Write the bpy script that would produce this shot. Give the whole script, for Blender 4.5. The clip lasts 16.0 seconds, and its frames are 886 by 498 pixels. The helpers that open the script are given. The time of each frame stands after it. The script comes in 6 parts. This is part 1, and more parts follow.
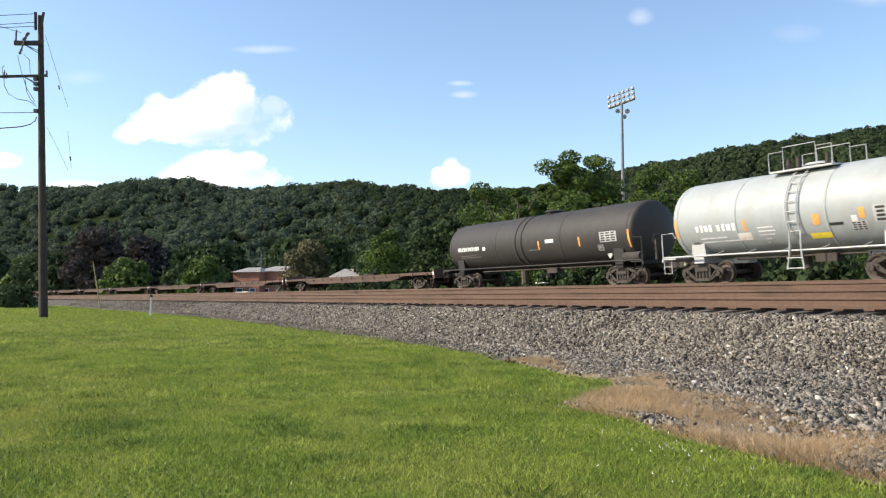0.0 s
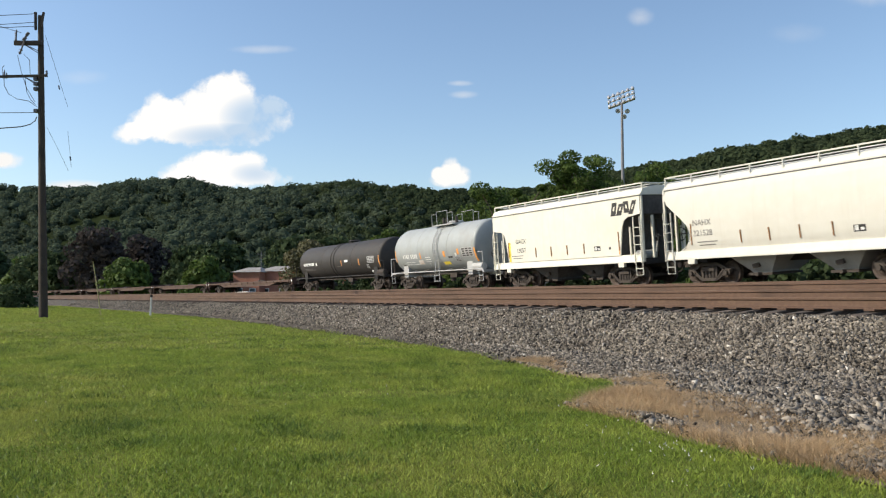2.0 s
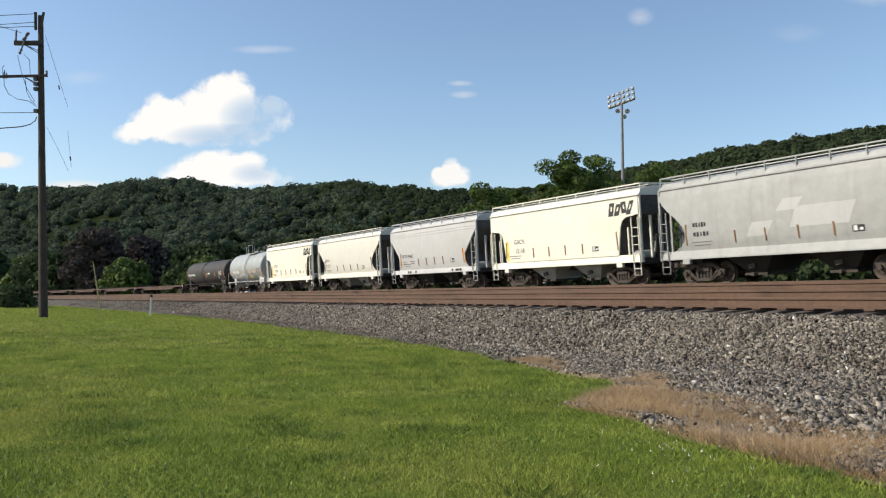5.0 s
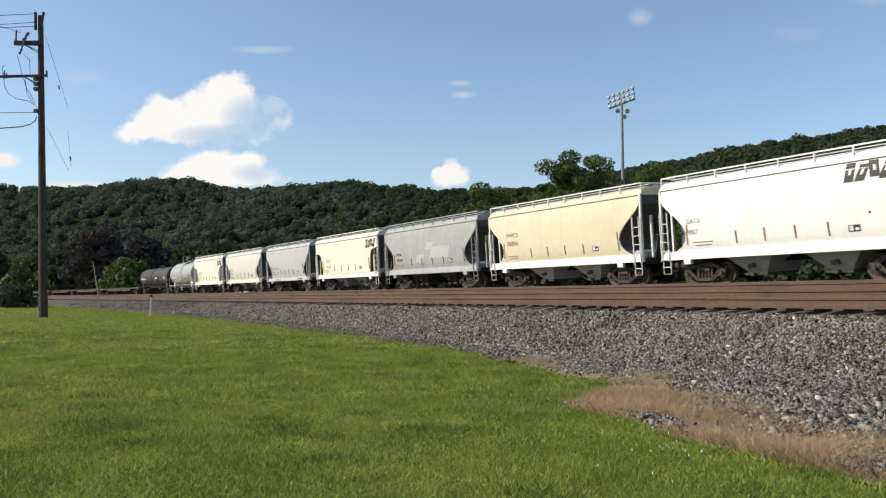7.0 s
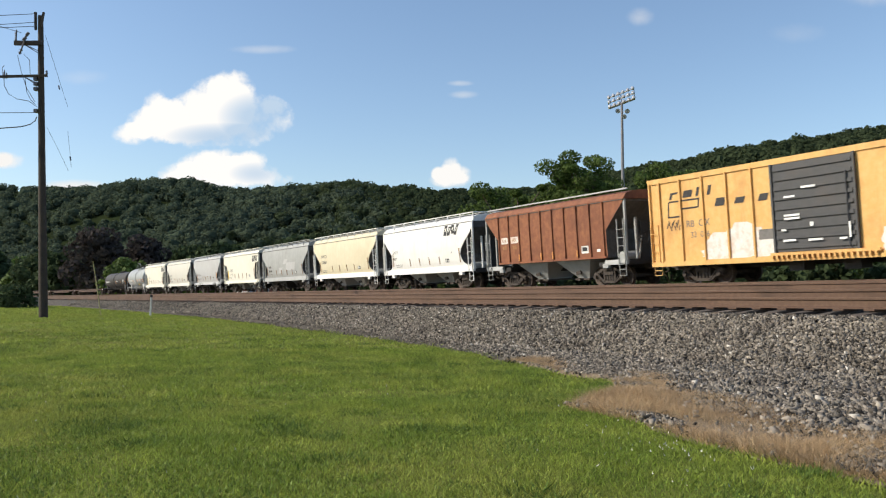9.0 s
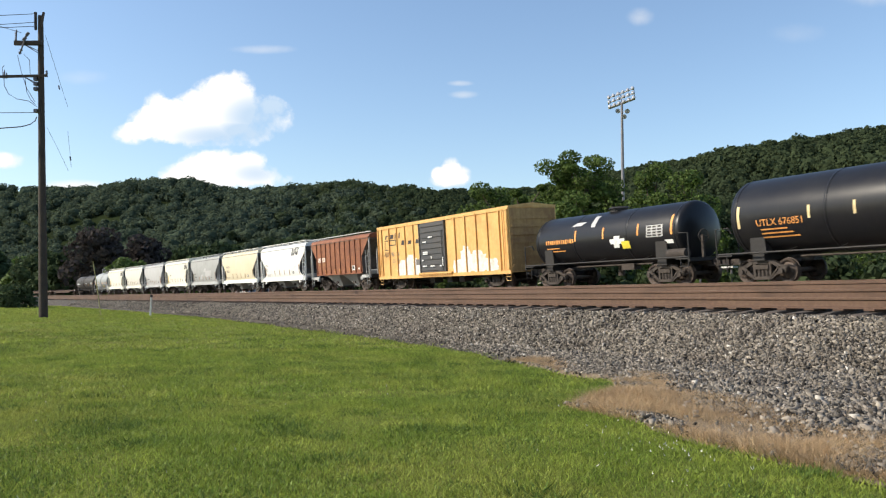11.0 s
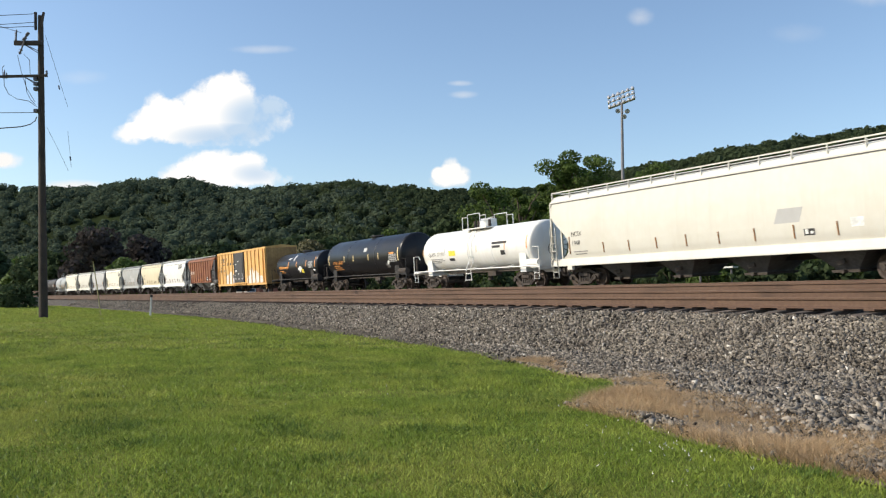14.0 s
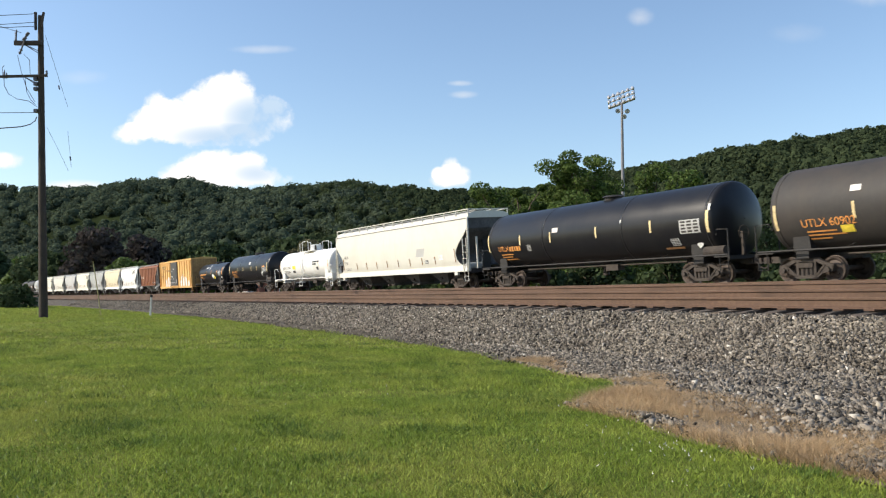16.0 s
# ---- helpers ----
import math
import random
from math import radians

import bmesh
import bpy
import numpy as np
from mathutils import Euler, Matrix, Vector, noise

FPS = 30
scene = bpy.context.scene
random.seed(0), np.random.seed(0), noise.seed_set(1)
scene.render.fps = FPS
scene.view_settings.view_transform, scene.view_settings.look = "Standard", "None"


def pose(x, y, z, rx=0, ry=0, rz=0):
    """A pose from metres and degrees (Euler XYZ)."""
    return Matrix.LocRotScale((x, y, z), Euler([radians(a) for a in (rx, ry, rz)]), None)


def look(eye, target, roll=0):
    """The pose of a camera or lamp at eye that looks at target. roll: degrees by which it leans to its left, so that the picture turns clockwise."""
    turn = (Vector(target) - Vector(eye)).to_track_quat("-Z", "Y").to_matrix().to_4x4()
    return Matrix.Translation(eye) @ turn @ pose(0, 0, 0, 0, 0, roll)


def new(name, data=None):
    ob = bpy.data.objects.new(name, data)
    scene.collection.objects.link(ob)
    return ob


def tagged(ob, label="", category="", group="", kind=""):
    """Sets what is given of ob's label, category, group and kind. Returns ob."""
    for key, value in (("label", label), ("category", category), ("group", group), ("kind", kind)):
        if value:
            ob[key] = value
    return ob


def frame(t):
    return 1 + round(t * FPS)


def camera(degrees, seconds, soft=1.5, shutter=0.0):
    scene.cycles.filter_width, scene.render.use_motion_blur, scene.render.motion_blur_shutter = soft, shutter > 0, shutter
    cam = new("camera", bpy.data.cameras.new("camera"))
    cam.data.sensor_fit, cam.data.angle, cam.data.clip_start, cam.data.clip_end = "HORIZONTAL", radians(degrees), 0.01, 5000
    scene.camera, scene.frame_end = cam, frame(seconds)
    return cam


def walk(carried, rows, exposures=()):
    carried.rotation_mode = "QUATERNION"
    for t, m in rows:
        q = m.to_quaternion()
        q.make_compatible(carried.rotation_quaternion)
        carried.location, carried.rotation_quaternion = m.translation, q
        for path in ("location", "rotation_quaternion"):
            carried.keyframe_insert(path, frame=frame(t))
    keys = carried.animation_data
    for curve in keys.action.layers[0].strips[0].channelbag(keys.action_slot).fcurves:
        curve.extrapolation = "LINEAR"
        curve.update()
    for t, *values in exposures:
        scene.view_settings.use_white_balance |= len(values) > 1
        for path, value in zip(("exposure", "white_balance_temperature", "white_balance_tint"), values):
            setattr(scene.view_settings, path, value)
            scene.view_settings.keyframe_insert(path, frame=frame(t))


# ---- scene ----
# camera: stands still at the lawn's edge
cam = camera(57, 16.0, soft=1.2, shutter=0.12)
EYE = pose(0, 0, 1.12, 93.42, 0, 0)
walk(cam, [(0, EYE), (16, EYE)], [(0, 0.7), (0.5, 0.68), (1, 0.52), (2, 0.3), (3.5, 0.25), (7, 0.2), (8, 0.14), (9, 0.26), (11.5, 0.48), (12.5, 0.5), (13.5, 0.4), (14.5, 0.3), (15.5, 0.42), (16, 0.45)])

# light: clear late-afternoon sky, sun from the left
SUN_EL, SUN_AZ = 33.0, -93.0
world = bpy.data.worlds.new("sky")
scene.world = world
world.use_nodes = True
wn = world.node_tree
sky = wn.nodes.new("ShaderNodeTexSky")
sky.sky_type, sky.sun_disc = "NISHITA", False
sky.sun_elevation, sky.sun_rotation = radians(SUN_EL), radians(SUN_AZ)
sky.altitude, sky.air_density, sky.dust_density, sky.ozone_density = 250, 1.1, 0.9, 2.3
wn.nodes["Background"].inputs["Strength"].default_value = 0.14
wn.links.new(sky.outputs["Color"], wn.nodes["Background"].inputs["Color"])
sun = new("sun", bpy.data.lights.new("sun", "SUN"))
sun.data.energy, sun.data.angle, sun.data.color = 4.0, radians(0.6), (1.0, 0.9, 0.74)
saz, sel = radians(SUN_AZ), radians(SUN_EL)
sun.matrix_basis = look((math.sin(saz) * math.cos(sel) * 50, math.cos(saz) * math.cos(sel) * 50, math.sin(sel) * 50), (0, 0, 0))


# ---- materials ----
def mix_colour(nt, fac, a, b):
    n = nt.nodes.new("ShaderNodeMix")
    n.data_type = "RGBA"
    for sock, v in ((n.inputs[0], fac), (n.inputs[6], a), (n.inputs[7], b)):
        if isinstance(v, bpy.types.NodeSocket):
            nt.links.new(v, sock)
        elif isinstance(v, (int, float)):
            sock.default_value = v
        else:
            sock.default_value = (*v, 1)
    return n.outputs[2]


def noise_node(nt, coord, scale, detail=4, rough=0.6):
    n = nt.nodes.new("ShaderNodeTexNoise")
    n.inputs["Scale"].default_value, n.inputs["Detail"].default_value, n.inputs["Roughness"].default_value = scale, detail, rough
    nt.links.new(coord, n.inputs["Vector"])
    return n.outputs[0]


def ramp(nt, fac, lo, hi):
    n = nt.nodes.new("ShaderNodeMapRange")
    n.inputs[1].default_value, n.inputs[2].default_value = lo, hi
    nt.links.new(fac, n.inputs[0])
    return n.outputs[0]


def mat(name, base, dark=None, light=None, fine=20.0, coarse=1.2, rough=0.7, metal=0.0, bump=0.2, bump_scale=None,
        vary=0.0, streak=None, spec=0.5, translucent=0.0, island=False, dist=0.01):
    """Surface with a base colour, stains (dark, coarse), grain (light, fine), vertical streaks and fine relief."""
    m = bpy.data.materials.new(name)
    m.use_nodes = True
    nt = m.node_tree
    b = nt.nodes["Principled BSDF"]
    co = nt.nodes.new("ShaderNodeTexCoord").outputs["Object"]
    dark = dark or tuple(c * 0.6 for c in base)
    light = light or tuple(min(1, c * 1.25) for c in base)
    f1 = noise_node(nt, co, fine, 5)
    f2 = noise_node(nt, co, coarse, 5, 0.65)
    c = mix_colour(nt, ramp(nt, f1, 0.4, 0.72), base, light)
    c = mix_colour(nt, ramp(nt, f2, 0.48, 0.75), c, dark)
    if streak:
        mp = nt.nodes.new("ShaderNodeMapping")
        mp.inputs["Scale"].default_value = (2.2, 2.2, 0.14)
        nt.links.new(co, mp.inputs["Vector"])
        f3 = noise_node(nt, mp.outputs[0], 1.6, 6, 0.7)
        c = mix_colour(nt, ramp(nt, f3, 0.5, 0.8), c, streak)
    if vary:
        src = nt.nodes.new("ShaderNodeNewGeometry").outputs["Random Per Island"] if island else nt.nodes.new("ShaderNodeObjectInfo").outputs["Random"]
        h = nt.nodes.new("ShaderNodeHueSaturation")
        mr = nt.nodes.new("ShaderNodeMapRange")
        mr.inputs[3].default_value, mr.inputs[4].default_value = 1 - vary, 1 + vary
        nt.links.new(src, mr.inputs[0])
        nt.links.new(mr.outputs[0], h.inputs["Value"])
        nt.links.new(c, h.inputs["Color"])
        c = h.outputs[0]
    nt.links.new(c, b.inputs["Base Color"])
    b.inputs["Metallic"].default_value, b.inputs["Specular IOR Level"].default_value = metal, spec
    r = nt.nodes.new("ShaderNodeMapRange")
    r.inputs[3].default_value, r.inputs[4].default_value = max(0.05, rough - 0.1), min(1, rough + 0.12)
    nt.links.new(f2, r.inputs[0])
    nt.links.new(r.outputs[0], b.inputs["Roughness"])
    if bump:
        bn = nt.nodes.new("ShaderNodeBump")
        bn.inputs["Strength"].default_value, bn.inputs["Distance"].default_value = bump, dist
        nt.links.new(noise_node(nt, co, bump_scale or fine * 1.5, 6, 0.7), bn.inputs["Height"])
        nt.links.new(bn.outputs[0], b.inputs["Normal"])
    if translucent:
        tr = nt.nodes.new("ShaderNodeBsdfTranslucent")
        nt.links.new(c, tr.inputs["Color"])
        mx = nt.nodes.new("ShaderNodeMixShader")
        mx.inputs[0].default_value = translucent
        nt.links.new(b.outputs[0], mx.inputs[1])
        nt.links.new(tr.outputs[0], mx.inputs[2])
        nt.links.new(mx.outputs[0], nt.nodes["Material Output"].inputs["Surface"])
    return m


# ground darker than the blades: shadow between them put into its colour
LAWN = mat("lawn", (0.13, 0.152, 0.028), (0.185, 0.172, 0.047), (0.16, 0.182, 0.034), fine=6, coarse=0.35, rough=0.95, bump=0.6, bump_scale=60, spec=0.1, dist=0.03)
BLADE = mat("grass_blade", (0.19, 0.258, 0.037), (0.33, 0.325, 0.075), (0.34, 0.39, 0.068), fine=1.3, coarse=0.32, rough=0.6, bump=0, vary=0.6, island=True, spec=0.25, translucent=0.35)
DRY = mat("dry_grass", (0.45, 0.31, 0.175), (0.3, 0.2, 0.115), (0.58, 0.44, 0.27), fine=9, coarse=1, rough=0.9, bump=0, vary=0.4, island=True, spec=0.1, translucent=0.25)
BALLAST = mat("ballast_bed", (0.07, 0.06, 0.048), (0.036, 0.03, 0.024), (0.17, 0.148, 0.12), fine=22, coarse=3, rough=0.95, bump=1.0, bump_scale=24, spec=0.2, dist=0.05)
STONE = mat("ballast_stone", (0.14, 0.12, 0.096), (0.088, 0.073, 0.059), (0.24, 0.213, 0.175), fine=14, coarse=1.5, rough=0.9, bump=0.2, vary=0.95, island=True, spec=0.3)
RUST = mat("rail_rust", (0.092, 0.05, 0.031), (0.055, 0.033, 0.022), (0.13, 0.076, 0.047), fine=12, coarse=0.6, rough=0.8, bump=0.3)
RAILTOP = mat("rail_head_steel", (0.22, 0.15, 0.11), (0.14, 0.09, 0.06), fine=30, coarse=2, rough=0.4, metal=0.6, bump=0.05)
TIE = mat("creosote_tie", (0.088, 0.064, 0.048), (0.05, 0.037, 0.029), (0.16, 0.125, 0.095), fine=18, coarse=2, rough=0.9, bump=0.7, vary=0.5)
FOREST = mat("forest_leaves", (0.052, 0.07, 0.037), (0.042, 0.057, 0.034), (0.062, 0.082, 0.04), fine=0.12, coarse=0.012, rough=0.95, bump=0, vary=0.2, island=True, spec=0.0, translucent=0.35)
# same woods farther off: distance haze put into the leaf colour
HAZEFOREST = mat("hazed_forest_leaves", (0.08, 0.104, 0.07), (0.066, 0.088, 0.064), (0.095, 0.12, 0.074), fine=0.12, coarse=0.012, rough=0.95, bump=0, vary=0.22, island=True, spec=0.0, translucent=0.35)
LEAF = mat("tree_leaves", (0.075, 0.115, 0.028), (0.05, 0.08, 0.02), (0.115, 0.165, 0.04), fine=1.2, coarse=0.25, rough=0.7, bump=0, vary=0.4, island=True, spec=0.2, translucent=0.35)
LEAFDARK = mat("dark_tree_leaves", (0.05, 0.071, 0.034), (0.037, 0.054, 0.028), (0.062, 0.088, 0.038), fine=1.2, coarse=0.25, rough=0.8, bump=0, vary=0.35, island=True, spec=0.05, translucent=0.25)
LEAFRED = mat("copper_tree_leaves", (0.062, 0.054, 0.052), (0.047, 0.042, 0.042), (0.078, 0.068, 0.062), fine=1.2, coarse=0.25, rough=0.8, bump=0, vary=0.25, island=True, spec=0.0, translucent=0.25)
BARK = mat("bark", (0.09, 0.07, 0.05), fine=14, coarse=2, rough=0.95, bump=0.8)
SOIL = mat("forest_floor", (0.022, 0.03, 0.013), fine=0.3, coarse=0.02, rough=1, bump=0, spec=0)
POLEWOOD = mat("pole_wood", (0.045, 0.033, 0.027), (0.025, 0.019, 0.017), (0.075, 0.055, 0.04), fine=25, coarse=1.5, rough=0.9, bump=0.5)

# ---- line of the railway: a wide left-hand curve ----
TH, RAD, P0 = radians(28.55), 1665.0, 23.83


def along(s, p):
    """World x, y of the place s metres along the line and p metres to the right of the camera."""
    a, r = s / RAD, RAD + p - P0
    u, w = r * math.sin(a), P0 - RAD + r * math.cos(a)
    return w * math.cos(TH) - u * math.sin(TH), w * math.sin(TH) + u * math.cos(TH)


def heading(s):
    return 90 + math.degrees(TH + s / RAD)


def smooth(a, b, x):
    x = min(1, max(0, (x - a) / (b - a)))  # a may be the larger one: then it falls
    return x * x * (3 - 2 * x)


# tracks: distance of the centre line, height of the railhead there, cant
TRACKS = [(12.6, 1.20, 0.095), (16.9, 1.50, 0.05), (21.2, 1.575, 0.045), (25.4, 1.68, 0.068)]


TOE = [(-60, 3.4), (-3, 4.3), (2.8, 4.68), (3.5, 4.7), (4.7, 4.9), (6.8, 5.2), (7.3, 6.3), (8.5, 7.1), (11.8, 7.8), (17, 9.0), (26, 9.25), (5000, 9.25)]


def toe(s):
    """Where the lawn ends and the ballast begins."""
    for (s0, a), (s1, b) in zip(TOE, TOE[1:]):
        if s <= s1:
            p = a + (b - a) * (max(s, s0) - s0) / (s1 - s0)
            break
    return p + 0.06 * math.sin(s * 0.9) + 0.05 * math.sin(s * 2.3 + 1)


RIM = [(-60, 0.8), (3, 0.85), (5, 0.95), (6.5, 1.3), (7.5, 0.75), (9, 0.35), (14, 0.25), (5000, 0.25)]


def rim(s):
    """Breadth of the dry strip between lawn and stones."""
    for (s0, a), (s1, b) in zip(RIM, RIM[1:]):
        if s <= s1:
            return a + (b - a) * (max(s, s0) - s0) / (s1 - s0)


def lawn_z(s, p):
    x, y = along(s, p)
    return 0.15 * smooth(14, 42, y) + 0.018 * noise.noise((x * 0.35, y * 0.35, 0)) + 0.05 * noise.noise((x * 0.06, y * 0.06, 3))


def bed_z(s, p):
    """Height of the ballast bed."""
    a = toe(s)
    if p < 9.3:
        return lawn_z(s, p) + 0.07 * smooth(a, 9.3, p) + 0.02 + (p - a) * 0.012
    z0 = bed_z(s, 9.29)
    if p < 11.0:
        return z0 + (0.79 - z0) * (p - 9.3) / 1.7
    pts = [(11.0, 0.79)] + [q for c, z, k in TRACKS for q in ((c - 1.4, z - 0.265 - 1.4 * k), (c + 1.4, z - 0.27 + 1.4 * k))] + [(28.2, 1.45), (30.6, 0.5)]
    for (pa, za), (pb, zb) in zip(pts, pts[1:]):
        if p <= pb:
            return za + (zb - za) * (p - pa) / (pb - pa)
    return 0.5


def part(name, bm, material, parent=None, label="", smooth_shade=False):
    """Links a bmesh as one mesh object under its thing."""
    me = bpy.data.meshes.new(name)
    bm.to_mesh(me)
    bm.free()
    if smooth_shade:
        for f in me.polygons:
            f.use_smooth = True
    me.materials.append(material)
    ob = new(name, me)
    ob.parent = parent
    return tagged(ob, label)


def raw(name, verts, faces, material, parent=None):
    me = bpy.data.meshes.new(name)
    me.from_pydata(verts, [], faces)
    if material:
        me.materials.append(material)
    ob = new(name, me)
    ob.parent = parent
    return ob


def fast_tris(name, verts, material, per=3):
    """A mesh of loose polygons: verts is an array (n * per, 3)."""
    me = bpy.data.meshes.new(name)
    n = len(verts) // per
    me.vertices.add(len(verts))
    me.vertices.foreach_set("co", np.asarray(verts, np.float32).ravel())
    me.loops.add(n * per)
    me.loops.foreach_set("vertex_index", np.arange(n * per, dtype=np.int32))
    me.polygons.add(n)
    me.polygons.foreach_set("loop_start", np.arange(n, dtype=np.int32) * per)
    me.update()
    me.validate()
    me.materials.append(material)
    return new(name, me)


def sheet(name, ss, ps, height, material):
    verts, faces = [], []
    for s in ss:
        for p in ps:
            verts.append((*along(s, p), height(s, p)))
    n = len(ps)
    for i in range(len(ss) - 1):
        for j in range(n - 1):
            faces.append((i * n + j, i * n + j + 1, (i + 1) * n + j + 1, (i + 1) * n + j))
    ob = raw(name, verts, faces, material)
    for f in ob.data.polygons:
        f.use_smooth = True
    return ob


# ---- ground ----
def ground_z(s, p):
    if p <= toe(s):
        return lawn_z(s, p)
    if p < 31:
        return -0.4 + lawn_z(s, p) if p > toe(s) + 0.6 else lawn_z(s, p) - 0.4 * (p - toe(s)) / 0.6
    return 0.45


SS = [-1200, -600, -300, -150, -80, -40, -20] + [-12 + 0.5 * i for i in range(125)] + [52, 56, 60, 66, 72, 80, 90, 100, 115, 130, 150, 175, 200, 240, 280, 330, 400, 500, 650, 850, 1100, 1500]
PS = [-1500, -900, -500, -250, -120, -60, -40, -30, -24, -20, -16, -13] + [-10 + 0.5 * i for i in range(42)] + [11.5, 16, 24, 30.9, 31.2, 40, 60, 90, 150, 300, 600, 1000, 1700]
tagged(sheet("ground", SS, PS, ground_z, LAWN), "mown green lawn and level ground reaching the hills", "ground", kind="structure")
SB = [-120, -80, -50, -30, -20] + [-12 + 0.4 * i for i in range(155)] + [51, 54, 58, 62, 68, 75, 85, 100, 115, 130, 150, 175, 200, 240, 280, 330, 400, 480, 560]
PB = [9.3, 9.6, 10, 10.4, 10.8, 11.0, 11.2, 12, 13, 14, 14.6, 15.5, 16.9, 18.3, 19.8, 21.2, 22.6, 24, 25.4, 26.8, 28.2, 29.4, 30.6, 31.0]


def bed(name):
    verts, faces = [], []
    for s in SB:
        a = toe(s) - 0.1
        row = [a + (9.3 - a) * i / 10 for i in range(10)] + PB
        for i, p in enumerate(row):
            z = bed_z(s, p) + (-0.12 if i == 0 else 0)
            verts.append((*along(s, p), z + 0.02 * noise.noise((s * 1.7, p * 1.7, 0)) * (0 < i)))
    n = 10 + len(PB)
    for i in range(len(SB) - 1):
        for j in range(n - 1):
            faces.append((i * n + j, i * n + j + 1, (i + 1) * n + j + 1, (i + 1) * n + j))
    return raw(name, verts, faces, BALLAST)


tagged(bed("ballast_bed"), "grey crushed stone ballast bed under the tracks", "ballast", kind="structure")


def sweep(s0, s1, step, p, z, prof):
    """Verts and faces of a profile (dp, dz) swept along the line."""
    verts, faces, n = [], [], len(prof)
    m = int((s1 - s0) / step)
    for i in range(m + 1):
        s = s0 + (s1 - s0) * i / m
        for dp, dz in prof:
            verts.append((*along(s, p + dp), z + dz))
    for i in range(m):
        for j in range(n):
            k = (j + 1) % n
            faces.append((i * n + j, i * n + k, (i + 1) * n + k, (i + 1) * n + j))
    return verts, faces


RAIL = [(-0.075, -0.185), (-0.075, -0.172), (-0.012, -0.145), (-0.009, -0.05), (-0.037, -0.04), (-0.037, -0.006), (-0.03, 0),
        (0.03, 0), (0.037, -0.006), (0.037, -0.04), (0.009, -0.05), (0.012, -0.145), (0.075, -0.172), (0.075, -0.185)]


def chunk(w, d, h, seed, jag=0.012):
    """A worn block standing on z = 0, w along x, d along y."""
    rnd = random.Random(seed)
    bm = bmesh.new()
    bmesh.ops.create_cube(bm, size=1)
    bmesh.ops.bevel(bm, geom=bm.edges[:], offset=0.06, segments=1, affect="EDGES")
    for v in bm.verts:
        v.co = Vector((v.co.x * w + rnd.uniform(-jag, jag), v.co.y * d + rnd.uniform(-jag, jag), (v.co.z + 0.5) * h + rnd.uniform(-jag, jag)))
    return bm


def mesh_of(bm, name, material):
    me = bpy.data.meshes.new(name)
    bm.to_mesh(me)
    bm.free()
    me.materials.append(material)
    return me


TIE_MESHES = [mesh_of(chunk(0.23, 2.6, 0.18, i), "tie", TIE) for i in range(5)]
PLATE_MESH = mesh_of(chunk(0.2, 0.36, 0.03, 9, 0.001), "tie_plate", RUST)
for ti, (pc, zc, cant) in enumerate(TRACKS):
    track = tagged(new("railway_track"), "rusty steel rails on weathered timber ties in ballast", "track", group="parallel main line tracks", kind="structure")
    for side in (-0.753, 0.753):
        v, f = sweep(-60, 520, 4, pc + side, zc + side * cant, RAIL)
        raw("rail", v, f, RUST, track)
        v, f = sweep(-60, 520, 4, pc + side, zc + side * cant + 0.003, [(-0.026, -0.002), (-0.026, 0.0), (0.026, 0.0), (0.026, -0.002)])
        raw("worn_railhead", v, f, RAILTOP, track)
    rnd = random.Random(ti)
    far = []
    for i in range(560):
        s = -8 + i * 0.53 + rnd.uniform(-0.03, 0.03)
        if ti > 0 and i > 300:
            break
        m = Matrix.Translation((*along(s, pc), zc - 0.385)) @ pose(0, 0, 0, math.degrees(-math.atan(cant)), 0, heading(s) + rnd.uniform(-1.5, 1.5))
        m = m @ Matrix.Translation((0, rnd.uniform(-0.06, 0.06), rnd.uniform(-0.012, 0.006)))
        if ti == 0 and i < 300:
            tie = new("tie", TIE_MESHES[rnd.randrange(5)])
            tie.parent, tie.matrix_basis = track, m
        else:
            far.append(m)
    verts, faces = [], []
    src = TIE_MESHES[0]
    for m in far:
        b0 = len(verts)
        verts += [m @ v.co for v in src.vertices]
        faces += [tuple(b0 + k for k in f.vertices) for f in src.polygons]
    if verts:
        tagged(raw("far_ties", verts, faces, TIE, track), kind="stuff")
    if ti == 0:
        for i in range(300):
            s = -8 + i * 0.53
            for side in (-0.753,):
                pl = new("tie_plate", PLATE_MESH)
                pl.parent = track
                pl.matrix_basis = Matrix.Translation((*along(s, pc + side), zc + side * cant - 0.212)) @ pose(0, 0, 0, 0, 0, heading(s))


# ---- loose stones of the ballast ----
def rotations(rng, n):
    q = rng.normal(size=(n, 4))
    q /= np.linalg.norm(q, axis=1)[:, None]
    w, x, y, z = q.T
    return np.stack([1 - 2 * (y * y + z * z), 2 * (x * y - w * z), 2 * (x * z + w * y), 2 * (x * y + w * z), 1 - 2 * (x * x + z * z),
                     2 * (y * z - w * x), 2 * (x * z - w * y), 2 * (y * z + w * x), 1 - 2 * (x * x + y * y)], 1).reshape(n, 3, 3)


